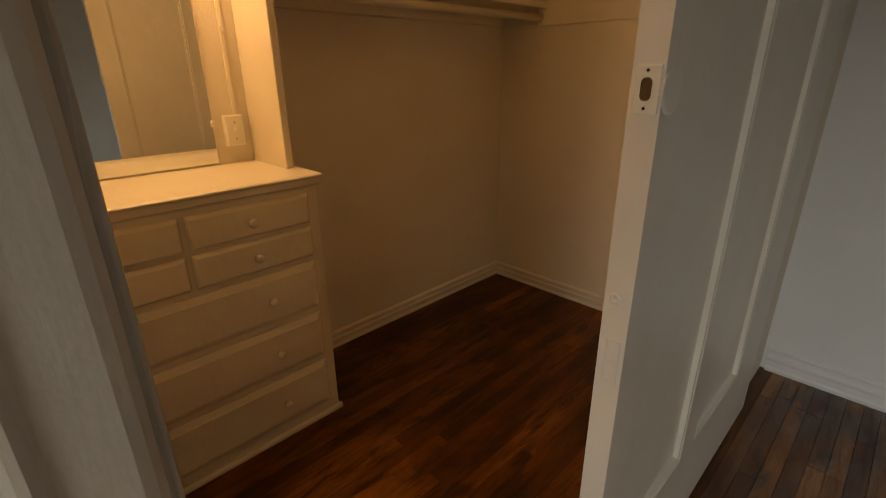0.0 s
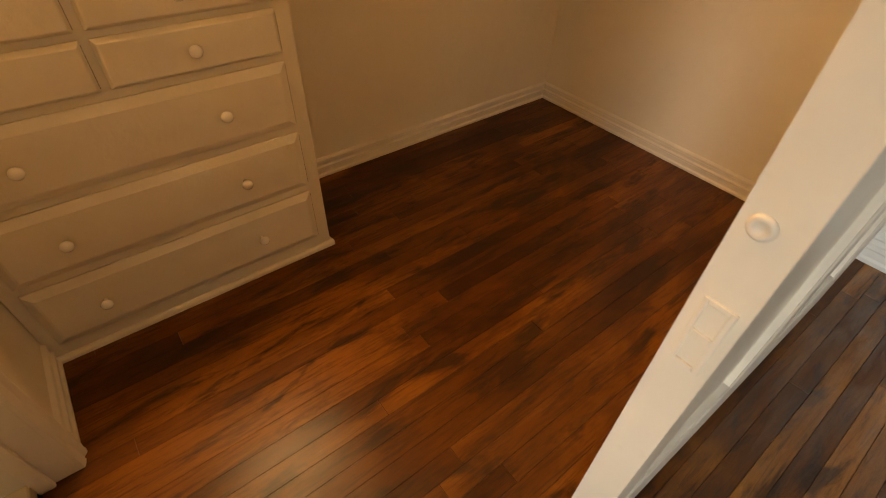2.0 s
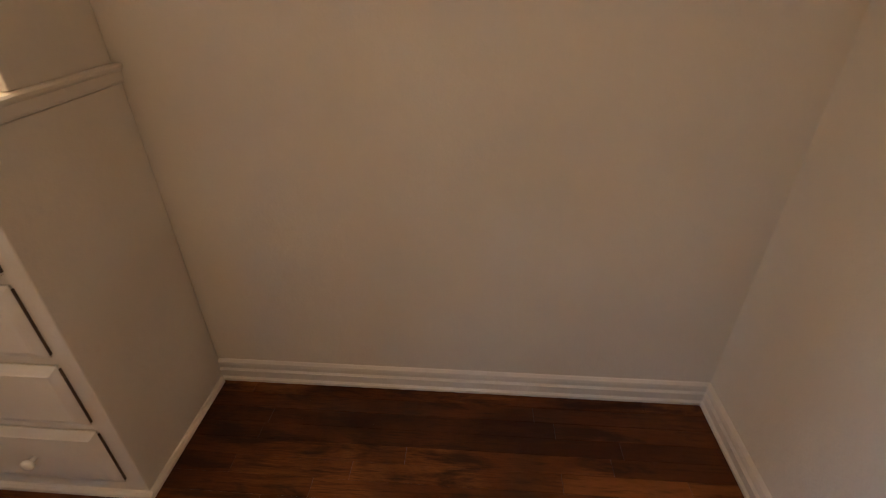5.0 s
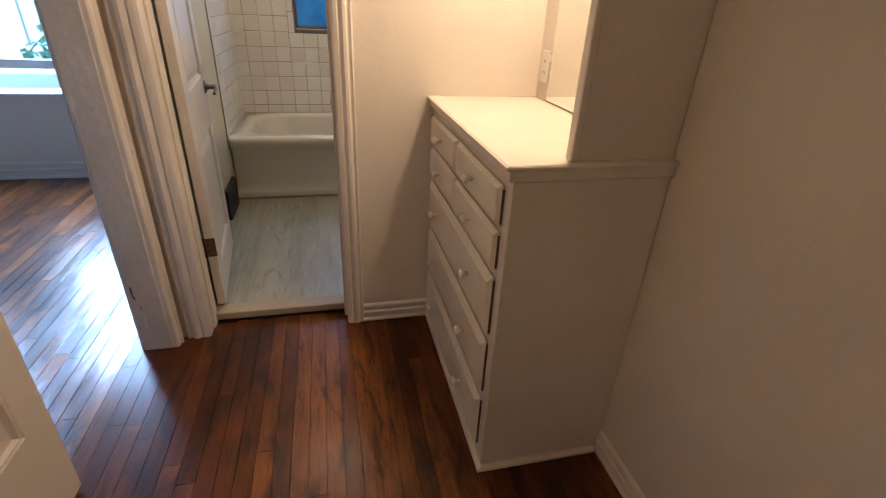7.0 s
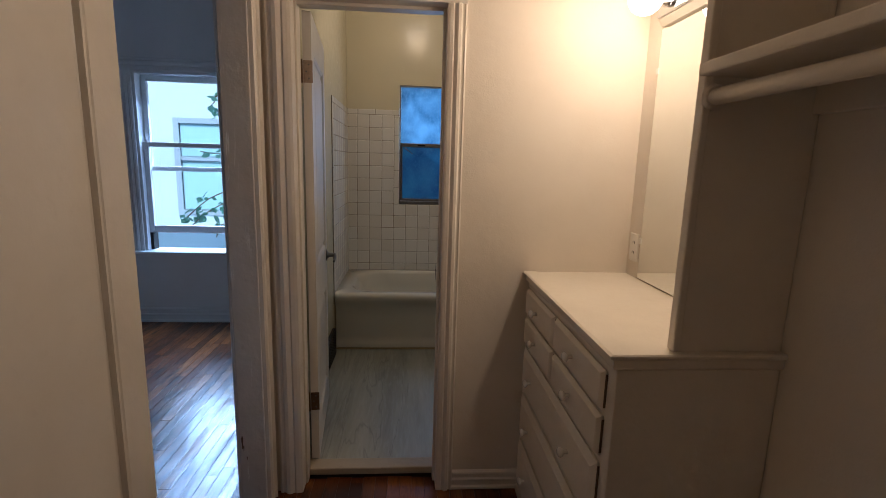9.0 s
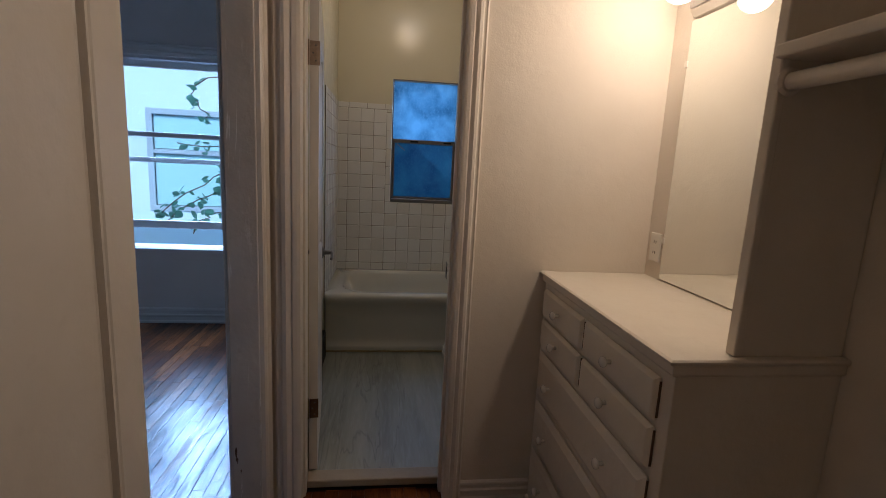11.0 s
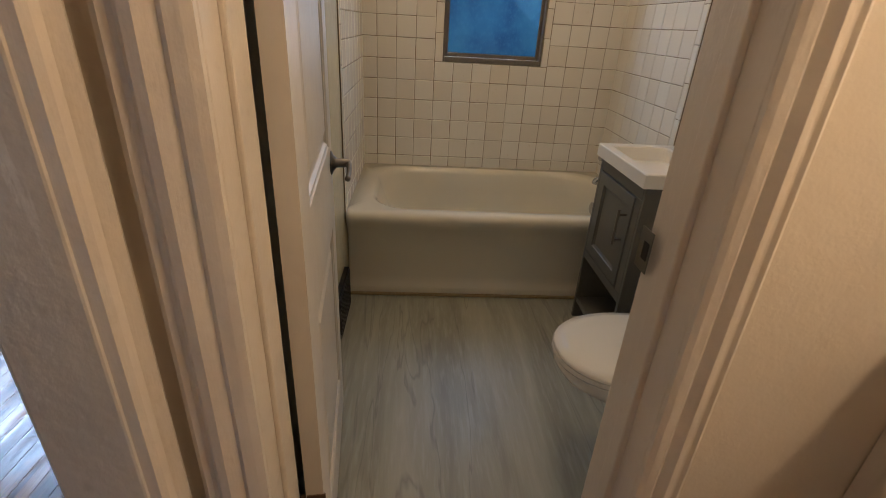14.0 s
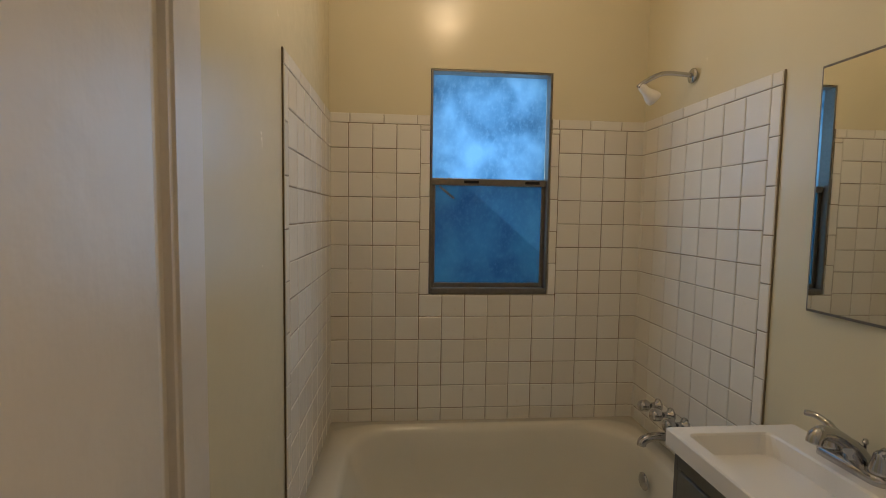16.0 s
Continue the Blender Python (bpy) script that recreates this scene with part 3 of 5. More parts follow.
def panel_door(name, x0, x1, y0, y1, z0, z1, panels, stile_mat, label, recess=0.011, lip=0.028, field=0.0):
    """A door leaf in the plane x: stiles and rails round sunk panels with moulded lips on both faces."""
    door = thing(name, label, "door", place=((x0 + x1) / 2, (y0 + y1) / 2, z0))
    inv = Matrix.Translation(door.location).inverted()
    bm = bmesh.new()
    xm = (x0 + x1) / 2
    ys = sorted({y0, y1, *[p[0] for p in panels], *[p[1] for p in panels]})
    zs = sorted({z0, z1, *[p[2] for p in panels], *[p[3] for p in panels]})
    for a, b in zip(ys, ys[1:]):
        for c, d in zip(zs, zs[1:]):
            if not any(p[0] - 1e-6 <= a and b <= p[1] + 1e-6 and p[2] - 1e-6 <= c and d <= p[3] + 1e-6 for p in panels):
                box(x0, x1, a, b, c, d, bm=bm)
    bmesh.ops.remove_doubles(bm, verts=bm.verts, dist=1e-5)
    bm.transform(inv)
    part("frame", bm, stile_mat, door)
    for a, b, c, d in panels:
        bm = bmesh.new()
        for s, xf in ((1, x1), (-1, x0)):
            rings = []
            steps = [(0.0, 0.0), (0.004, 0.003), (0.010, 0.004), (lip * 0.7, recess * 0.9), (lip, recess), (lip + 0.002, recess)]
            if field:
                steps += [(lip + field, recess * 0.35), (lip + field + 0.003, recess * 0.25)]
            for ins, dep in steps:
                rings.append([(xf - s * dep, a + ins, c + ins), (xf - s * dep, b - ins, c + ins), (xf - s * dep, b - ins, d - ins), (xf - s * dep, a + ins, d - ins)])
            loft(rings, False, True, True, bm)
        bm.transform(inv)
        part("panel", bm, stile_mat, door)
    return door, inv


leaf, linv = panel_door("double_door_leaf", LF0, LF1, OP0 + 0.003, LY1, 0.012, OPH - 0.01,
                        [(-0.345, LY1 - 0.105, 0.33, OPH - 0.13), (-0.90, -0.455, 0.33, OPH - 0.13)], DOORP,
                        "closed off-white panelled leaf of a wide double door", 0.019, 0.020)
bm = box(-1.266, -1.229, LY1 - 0.0005, LY1 + 0.003, 1.325, 1.393, 0.0015)
bm.transform(linv)
plate = part("latch_plate", bm, PLASTIC, leaf, "white-painted latch plate with a brown slot")
bm = loft([rounded(-1.255, -1.239, 1.344, 1.376, 0.0075, 0.0, 5), rounded(-1.255, -1.239, 1.344, 1.376, 0.0075, 0.0012, 5)], True, True)
bm.transform(Matrix(((1, 0, 0, 0), (0, 0, 1, LY1 + 0.0025), (0, 1, 0, 0), (0, 0, 0, 1))))
bm.transform(linv)
part("slot", bm, BRASS, plate, "rusty brown latch slot")
for z in (1.334, 1.385):
    bm = lathe([(0.0025, 0.0), (0.0025, 0.001)], "y", (-1.247, LY1 + 0.0028, z), 8)
    bm.transform(linv)
    part("screw", bm, DARK, plate)
bm = lathe([(0.034, 0.0), (0.034, 0.0025), (0.03, 0.004)], "-x", (LF0 + 0.0005, LY1 - 0.028, 1.358), 20)
bm.transform(linv)
part("escutcheon", bm, PLASTIC, leaf, "painted-over round escutcheon")
bm = lathe([(0.011, -0.001), (0.0105, 0.0018), (0.008, 0.0034), (0.005, 0.0026), (0.004, 0.0008)], "y", (-1.241, LY1, 1.030), 18)
bm.transform(linv)
part("plug", bm, DOORP, leaf, "painted-over round plug", True)
for z, dz in ((0.868, 0.085),):
    bm = bmesh.new()
    for x0, x1, z0, z1 in ((-1.262, -1.256, z, z + dz), (-1.238, -1.233, z, z + dz), (-1.256, -1.238, z, z + 0.006), (-1.256, -1.238, z + dz - 0.006, z + dz), (-1.256, -1.238, z + 0.038, z + 0.047)):
        box(x0, x1, LY1 - 0.0006, LY1 + 0.0024, z0, z1, 0.0012, bm=bm)
    bm.transform(linv)
    part("patch", bm, DOORP, leaf, "thickly painted old latch mortise")

# ---------------------------------------------------------------- the dresser


def knob(parent, place, axis="-x", s=1.0):
    bm = lathe([(0.0065 * s, 0.0), (0.006 * s, 0.010 * s), (0.0075 * s, 0.013 * s), (0.014 * s, 0.017 * s), (0.0165 * s, 0.022 * s), (0.0155 * s, 0.027 * s), (0.010 * s, 0.031 * s), (0.003 * s, 0.0325 * s)], axis, place, 18)
    return part("knob", bm, KNOB, parent, "round white knob", True)


# Bare wood in the jamb gouges; the drawers' shadow strips share this colour.
DARKWOOD_AND_SHADE = plain("dark_wood_and_gap_shade", (0.11, 0.07, 0.045), 0.7)


def drawer(parent, y0, y1, z0, z1, knobs, zk, slope):
    """An overlay drawer front with sloped edges."""
    t = 0.019
    rings = [[(x, y0 + i, z0 + i), (x, y1 - i, z0 + i), (x, y1 - i, z1 - k), (x, y0 + i, z1 - k)] for x, i, k in
             ((0.0, 0.004, 0.004), (-0.004, 0.0, 0.0), (-0.008, 0.0, 0.0), (-t + 0.002, slope * 0.8, slope), (-t, slope + 0.002, slope + 0.003))]
    d = part("drawer", loft(rings, True, True), DRESSER, parent, "cream-painted drawer front with bevelled edges")
    # shadow line beside the drawer, put in as a thin dark strip
    part("side", box(-0.0072, -0.0008, y0 - 0.0012, y0 - 0.0002, z0 + 0.006, z1 - 0.010), DARKWOOD_AND_SHADE, d, "thin dark strip for the shadow beside the drawer")
    for k in knobs:
        knob(d, (-t, k, zk))
    return d


for cx, cz, hw, hh in ((-1.222, 0.290, 0.004, 0.034), (-1.217, 0.262, 0.0025, 0.016), (-1.205, 0.215, 0.002, 0.010)):
    rings = [[(cx + hw * k * math.cos(a) * (1 + 0.4 * math.sin(3 * a)), OP1 - d, cz + hh * k * math.sin(a) + 0.1 * hw * math.cos(5 * a)) for a in [radians(30 * i) for i in range(12)]] for k, d in ((1.0, -0.0005), (0.9, 0.0006))]
    part("gouge", loft(rings, True, True), DARKWOOD_AND_SHADE, bed_frame, "dark gouge through the paint")


dresser = thing("built_in_dresser", "cream-painted built-in wooden dresser with seven drawers", "dresser")
DW, DT = DY - 0.002, 1.0
bm = box(0.0, WX - 0.002, 0.0, DW, 0.0, DT - 0.002, 0.003)
part("body", bm, DRESSER, dresser)
bm = run([(0.0, 0.0), (0.012, 0.0), (0.012, 0.012), (0.006, 0.020), (0.0, 0.022)], (0, -0.012, 0), (0, DW, 0), (-1, 0, 0))
run([(0.0, 0.0), (0.012, 0.0), (0.012, 0.012), (0.006, 0.020), (0.0, 0.022)], (0, 0, 0), (WX - 0.02, 0, 0), (0, -1, 0), bm=bm)
part("shoe_molding", bm, DRESSER, dresser)
bm = box(0.010, WX - 0.002, 0.010, DW, DT - 0.001, DT + 0.0405)
nose = [(0.0, 0.0), (0.010, 0.0), (0.014, 0.006), (0.014, 0.026), (0.022, 0.030), (0.027, 0.034), (0.027, 0.039), (0.020, 0.043), (-0.03, 0.043)]
rings = []
for a, b in nose:
    rings.append([(WX - 0.002, -a * 0.6, DT + b), (-a, -a * 0.6, DT + b), (-a, DW, DT + b)])
loft(rings, False, False, False, bm)
part("top", bm, DRESSER, dresser, "cream-painted wooden top with a moulded edge")
ROWS = [(0.865, 0.975, 0.919), (0.735, 0.848, 0.793)]
for z0, z1, zk in ROWS:
    drawer(dresser, 0.045, 0.462, z0, z1, [0.265], zk, 0.008)
    drawer(dresser, 0.482, 0.862, z0, z1, [0.682], zk, 0.008)
for z0, z1, zk in ((0.520, 0.712, 0.616), (0.300, 0.495, 0.397), (0.070, 0.274, 0.172)):
    drawer(dresser, 0.045, 0.862, z0, z1, [0.240, 0.705], zk, 0.022)

# panel that closes the mirror alcove, shelf and rod of the closet
setting("alcove_panel", box(0.150, WX - 0.002, 0.008, 0.030, DT + 0.040, H - 0.002, 0.004), DRESSER, "cream-painted wooden side panel standing on the dresser", "panel")
bm = box(0.140, 0.161, 0.004, 0.034, DT + 0.043, H - 0.004, 0.004)
setting("alcove_panel_edge", bm, DRESSER, "cream-painted edge strip of the alcove panel", "trim")
shelf = thing("closet_shelf", "cream-painted wooden closet shelf on wall cleats", "shelf", place=(0.28, -0.8, 1.7))
for nm, b in (("board", box(0.125, WX - 0.001, EY + 0.001, 0.011, 1.700, 1.728, 0.004)),
              ("cleat", box(0.18, WX - 0.001, EY + 0.001, EY + 0.02, 1.615, 1.699, 0.003)),
              ("cleat", box(WX - 0.02, WX - 0.001, EY + 0.021, 0.010, 1.625, 1.699, 0.003))):
    b.transform(Matrix.Translation((-0.28, 0.8, -1.7)))
    part(nm, b, DRESSER, shelf)
rod = thing("clothes_rod", "cream-painted wooden clothes rod under the shelf", "clothes rod", place=(0.165, -0.8, 1.655))
bm = tube([(0, EY + 0.801 + 0.0, 0), (0, 0.5, 0), (0, 0.811, 0)], 0.019, 18)
part("pole", bm, DRESSER, rod, "", True)
for y, ax in ((EY + 0.801, "y"), (0.811, "-y")):
    part("socket", lathe([(0.03, 0.0), (0.03, 0.008), (0.024, 0.014)], ax, (0, y, 0), 18), DRESSER, rod)
setting("picture_rail", box(LX, WX - 0.002, EY, EY + 0.012, 1.612, 1.70, 0.002), WALL, "flat painted board along the closet end wall", "trim")

# mirror over the dresser
mirror = thing("wall_mirror", "large frameless mirror over the dresser", "mirror", place=(0.424, 0.49, 1.53))
part("glass", box(-0.003, 0.004, -0.315, 0.290, -0.482, 0.482, 0.0015), MIRROR, mirror)
for y, z in ((0.291, 0.33), (0.291, -0.33), (-0.316, 0.33), (-0.316, -0.33)):
    part("clip", box(-0.007, 0.005, y - 0.008, y + 0.008, z - 0.012, z + 0.012, 0.003), PLASTIC, mirror, "small clear mirror clip")

bar = thing("vanity_light", "chrome strip light with four lit globe bulbs", "light fixture", place=(0.428, 0.43, 2.075))
part("base", loft([[(0, y * 0.325, z * 0.062) for y, z in ((-1, -1), (1, -1), (1, 1), (-1, 1))],
                   [(-0.02, y * 0.325, z * 0.062) for y, z in ((-1, -1), (1, -1), (1, 1), (-1, 1))],
                   [(-0.045, y * 0.31, z * 0.045) for y, z in ((-1, -1), (1, -1), (1, 1), (-1, 1))]], True, True), DRESSER, bar, "cream-painted bevelled wooden backing")
part("bar", box(-0.058, -0.0455, -0.30, 0.30, -0.042, 0.042, 0.004), CHROME, bar, "polished chrome bar")
for by in BULBS:
    y = by - 0.43
    s = part("bulb_holder", lathe([(0.026, 0.0), (0.026, 0.012), (0.020, 0.026), (0.016, 0.030)], "-x", (-0.058, y, 0), 18), CHROME, bar, "", True)
    prof = [(0.014, 0.0)] + [(0.058 * math.sin(radians(a)), 0.060 - 0.058 * math.cos(radians(a))) for a in range(20, 181, 10)]
    g = part("bulb", lathe(prof, "-x", (-0.083, y, 0), 20), BULB, bar, "lit frosted globe bulb", True)
    g.visible_shadow = False


def wall_plate(name, label, place, face, slots, category, dep=0.031):
    t = thing(name, label, category, place=place)
    part("plate", loft([[(face * d, y * (0.036 - i), z * (0.058 - i)) for y, z in ((-1, -1), (1, -1), (1, 1), (-1, 1))] for d, i in ((0, 0.0), (dep - 0.003, 0.0), (dep, 0.003))], True, True), PLASTIC, t)
    for nm, y0, y1, z0, z1, d, mat in slots:
        part(nm, box(min(face * (dep - 0.0005), face * (dep + d)), max(face * (dep - 0.0005), face * (dep + d)), y0, y1, z0, z1), mat, t)
    return t


wall_plate("light_switch", "ivory surface-mounted light switch beside the mirror", (0.4285, 0.100, 1.170), -1,
           [("toggle", -0.004, 0.004, -0.006, 0.012, 0.009, PLASTIC), ("screw", -0.003, 0.003, 0.029, 0.034, 0.001, NICKEL), ("screw", -0.003, 0.003, -0.034, -0.029, 0.001, NICKEL)], "switch")
wall_plate("outlet", "ivory double outlet beside the mirror", (0.4285, 0.838, 1.165), -1,
           [("socket_slot", -0.008, -0.005, z, z + 0.010, 0.0008, DARK) for z in (0.016, -0.026)] + [("socket_slot", 0.005, 0.008, z, z + 0.010, 0.0008, DARK) for z in (0.016, -0.026)], "outlet", 0.006)
race = thing("cable_channel", "cream-painted cable channel rising from the switch", "cable channel", place=(0.4285, 0.085, 1.23))
part("channel", box(-0.012, 0.0, -0.008, 0.008, 0.0, 0.78, 0.003), DRESSER, race)
part("clip", box(-0.015, 0.0, -0.012, 0.012, 0.30, 0.315, 0.002), DRESSER, race)

# ---------------------------------------------------------------- bathroom door leaf
DTH, DWD = 0.036, 0.655
bdoor, binv = panel_door("bathroom_door", -DTH, 0.0, 0.0, DWD, BZ + 0.012, BDH - 0.006,
                         [(0.115, DWD - 0.090, 0.22, 0.775), (0.115, DWD - 0.090, 1.005, 1.94)], DOORP, "open off-white panelled bathroom door", 0.012, 0.022, 0.030)
for z in (0.36, 1.855):
    h = box(-DTH + 0.002, 0.004, -0.0022, 0.002, z - 0.045, z + 0.045, 0.0008)
    h.transform(binv)
    hinge = part("hinge", h, BRASS if z < 1 else HINGE_PAINTED, bdoor, "tarnished brown hinge leaf" if z < 1 else "hinge leaf half covered in paint")
    b2 = tube([(-DTH - 0.006, -0.004, z - 0.047), (-DTH - 0.006, -0.004, z + 0.047)], 0.006, 10)
    b2.transform(binv)
    part("pin", b2, BRASS, hinge)
    for k, dx in ((-0.028, -0.012), (0.0, -0.022), (0.028, -0.012)):
        b2 = lathe([(0.004, 0), (0.003, 0.001)], "-y", (dx, -0.0022, z + k), 8)
        b2.transform(binv)
        part("screw", b2, NICKEL, hinge)
LZ, LY = 0.950, DWD - 0.045
for side, x in ((1, 0.0), (-1, -DTH)):
    ax = "x" if side > 0 else "-x"
    b2 = lathe([(0.033, 0.0), (0.033, 0.003), (0.022, 0.008), (0.013, 0.016), (0.012, 0.047), (0.010, 0.052)], ax, (x, LY, LZ), 20)
    b2.transform(binv)
    rose = part("lever_handle", b2, NICKEL, bdoor, "dull nickel lever handle", True)
    if side > 0:
        b2 = tube(smooth_path([(x + 0.046, LY + 0.004, LZ), (x + 0.050, LY - 0.01, LZ - 0.002), (x + 0.051, LY - 0.05, LZ - 0.014), (x + 0.048, LY - 0.085, LZ - 0.020)]), 0.0075, 10)
        b2.transform(binv)
        part("lever", b2, NICKEL, rose, "", True)
bdoor.matrix_world = pose(-0.942, BY + 0.004, 0, 0, 0, 5.6) @ Matrix.Translation(bdoor.location)
strike = thing("strike_plate", "dull dark metal strike plate on the bathroom jamb", "strike plate", place=(BD1 - 0.0135, BY - 0.022, 1.005))
part("plate", box(-0.0015, 0.0, -0.014, 0.026, -0.035, 0.035, 0.0006), NICKEL, strike)
part("opening", box(-0.002, -0.0012, -0.008, 0.010, -0.015, 0.015), DARK, strike)

# ---------------------------------------------------------------- bathtub
tub = thing("bathtub", "cream enamelled built-in bathtub with a rolled rim", "bathtub", place=(-0.345, 2.88, BZ))
TX0, TX1, TY0, TY1, TZ = BATH_L + 0.002, BATH_R - 0.002, 2.42, BATH_Y - 0.002, 0.502
bm = bmesh.new()
rings = []
for ins, z, r in ((0.044, BZ, 0.01), (0.042, 0.082, 0.01), (0.048, 0.094, 0.01), (0.066, 0.108, 0.01), (0.076, 0.14, 0.012), (0.076, 0.30, 0.015), (0.066, 0.37, 0.02), (0.036, 0.415, 0.025), (0.010, 0.442, 0.03), (0.0, 0.468, 0.03), (0.004, 0.486, 0.03), (0.018, 0.498, 0.03), (0.036, TZ, 0.035)):
    rings.append(rounded(TX0, TX1, TY0 + ins, TY1, max(r, 0.004), z, 8))
for x0, x1, y0, y1, r, z in ((0.10, 0.085, 0.075, 0.060, 0.20, TZ), (0.112, 0.095, 0.087, 0.072, 0.21, TZ - 0.006), (0.125, 0.105, 0.10, 0.085, 0.22, TZ - 0.03), (0.16, 0.12, 0.115, 0.10, 0.22, 0.38), (0.24, 0.15, 0.14, 0.125, 0.21, 0.22), (0.32, 0.20, 0.19, 0.17, 0.18, 0.155), (0.40, 0.28, 0.26, 0.24, 0.12, 0.14)):
    rings.append(rounded(TX0 + x0, TX1 - x1, TY0 + y0, TY1 - y1, r, z, 8))
loft(rings, False, True, True, bm)
bm.transform(Matrix.Translation(tub.location).inverted())
part("shell", bm, ENAMEL, tub, "", True)
bm = lathe([(0.036, 0.0), (0.036, 0.004), (0.028, 0.009), (0.006, 0.010)], "-x", (TX1 - 0.137, 2.89, 0.395), 20)
bm.transform(Matrix.Translation(tub.location).inverted())
part("overflow_plate", bm, CHROME, tub, "chrome overflow plate", True)
setting("tub_caulk", box(BATH_L + 0.001, BATH_R - 0.25, TY0 + 0.028, TY0 + 0.0445, BZ - 0.0005, BZ + 0.013, 0.004), CAULK, "yellowed caulk line along the foot of the tub", "caulk")

# ---------------------------------------------------------------- wall tiles, each its own piece
TT = 0.007
TOPZ = 1.885
tile_cache = {}


def tile_mesh(w, h):
    key = (round(w, 3), round(h, 3))
    if key not in tile_cache:
        e = 0.0022
        rings = [[(x * (w / 2 - i), y * (h / 2 - i), z) for x, y in ((-1, -1), (1, -1), (1, 1), (-1, 1))] for i, z in ((0, 0), (0, TT - 0.002), (e, TT - 0.0004), (e * 2.4, TT))]
        tile_cache[key] = finish("tile", loft(rings, False, True), TILE)
    return tile_cache[key]


def lay(parent, w, h, m):
    ob = new("tile", tile_mesh(w, h))
    ob.parent = parent
    ob.matrix_local = m
    return ob


rng = random.Random(5)
G, PZ, LONG = 0.0026, 0.1115, 0.153
TB, TRIM_Y = TZ - 0.01, 2.445
CAPZ = TOPZ + 0.015


def steps_between(first, pitch, lo, hi):
    """Edges lo .. hi with joints at first, first + pitch, ..., slivers left out."""
    inner = [first + pitch * k for k in range(-20, 30)]
    return [lo] + [e for e in inner if lo + 0.015 < e < hi - 0.015] + [hi]


def rows_of(edges):
    return list(zip(edges, edges[1:]))


def tile_bed(name, to_wall, pieces, label):
    """One tiled wall: pieces are (u0, u1, z0, z1); to_wall gives the pose of a tile that looks into the room."""
    bed = thing(name, label, "wall tiles")
    tagged(bed, kind="structure")
    for u0, u1, z0, z1 in pieces:
        m = to_wall((u0 + u1) / 2 + 0.0007 * rng.uniform(-1, 1), (z0 + z1) / 2 + 0.0006 * rng.uniform(-1, 1))
        lay(bed, u1 - u0 - G, z1 - z0 - G, m @ Euler((rng.gauss(0, 0.004), rng.gauss(0, 0.004), rng.gauss(0, 0.002))).to_matrix().to_4x4())
    return bed


ROWZ = rows_of(steps_between(CAPZ, PZ, TB, CAPZ))
T0, T1 = -0.675, -0.019
pieces = []
for u0, u1 in rows_of(steps_between(-1.003, 0.1094, BATH_L, BATH_R)):
    beside = T0 - 0.02 < u0 and u1 < T1 + 0.02
    for z0, z1 in ROWZ:
        if not beside:
            pieces.append((u0, u1, z0, z1))
        elif z1 < WZ0 + 0.03:
            pieces.append((u0, u1, z0, min(z1, WZ0)))
for u0, u1 in ((T0, W0), (W1, T1)):
    pieces += [(u0, u1, z0, z1) for z0, z1 in rows_of(steps_between(WZ0 + LONG, LONG, WZ0, CAPZ))]
for lo, hi, first in ((BATH_L, W0, -0.996), (W1, BATH_R, -0.023)):
    pieces += [(u0, u1, CAPZ, CAPZ + 0.045) for u0, u1 in rows_of(steps_between(first, LONG, lo, hi))]
north = tile_bed("wall_tiles_north", lambda u, z: Matrix(((1, 0, 0, u), (0, 0, -1, BATH_Y - 0.001), (0, 1, 0, z), (0, 0, 0, 1))), pieces, "ivory square wall tiles with brown grout round the window")
pieces = [(u0, u1, z0, z1) for u0, u1 in rows_of(steps_between(TRIM_Y + 0.045, 0.1094, TRIM_Y + 0.045, BATH_Y)) for z0, z1 in ROWZ]
pieces += [(TRIM_Y, TRIM_Y + 0.045, z0, z1) for z0, z1 in rows_of(steps_between(CAPZ, LONG, TB, CAPZ + 0.045))]
pieces += [(u0, u1, CAPZ, CAPZ + 0.045) for u0, u1 in rows_of(steps_between(TRIM_Y + 0.21, LONG, TRIM_Y + 0.045, BATH_Y))]
west = tile_bed("wall_tiles_west", lambda u, z: Matrix(((0, 0, 1, BATH_L + 0.001), (1, 0, 0, u), (0, 1, 0, z), (0, 0, 0, 1))), pieces, "ivory square wall tiles over the head of the tub")
east = tile_bed("wall_tiles_east", lambda u, z: Matrix(((0, 0, -1, BATH_R - 0.001), (-1, 0, 0, u), (0, 1, 0, z), (0, 0, 0, 1))), pieces, "ivory square wall tiles behind the taps")
part("grout", box(BATH_L + 0.0002, BATH_L + 0.0045, TRIM_Y - 0.002, BATH_Y, TB, CAPZ + 0.044), GROUT, west)
part("grout", box(BATH_R - 0.0045, BATH_R - 0.0002, TRIM_Y - 0.002, BATH_Y, TB, CAPZ + 0.044), GROUT, east)
bm = box(BATH_L + 0.005, W0 - 0.001, BATH_Y - 0.0045, BATH_Y - 0.0002, TB, CAPZ + 0.044)
box(W1 + 0.001, BATH_R - 0.005, BATH_Y - 0.0045, BATH_Y - 0.0002, TB, CAPZ + 0.044, bm=bm)
box(W0 - 0.001, W1 + 0.001, BATH_Y - 0.0045, BATH_Y - 0.0002, TB, WZ0 - 0.001, bm=bm)
part("grout", bm, GROUT, north)

# ---------------------------------------------------------------- bathroom window
bwin = thing("window_bathroom", "aluminium sash window with blue obscured glass", "window", place=((W0 + W1) / 2, BATH_Y + 0.03, 1.63))
tagged(bwin, kind="structure")
binw = Matrix.Translation(bwin.location).inverted()


def wpart(name, bm, mat, parent, label="", inv=binw):
    bm.transform(inv)
    return part(name, bm, mat, parent, label)


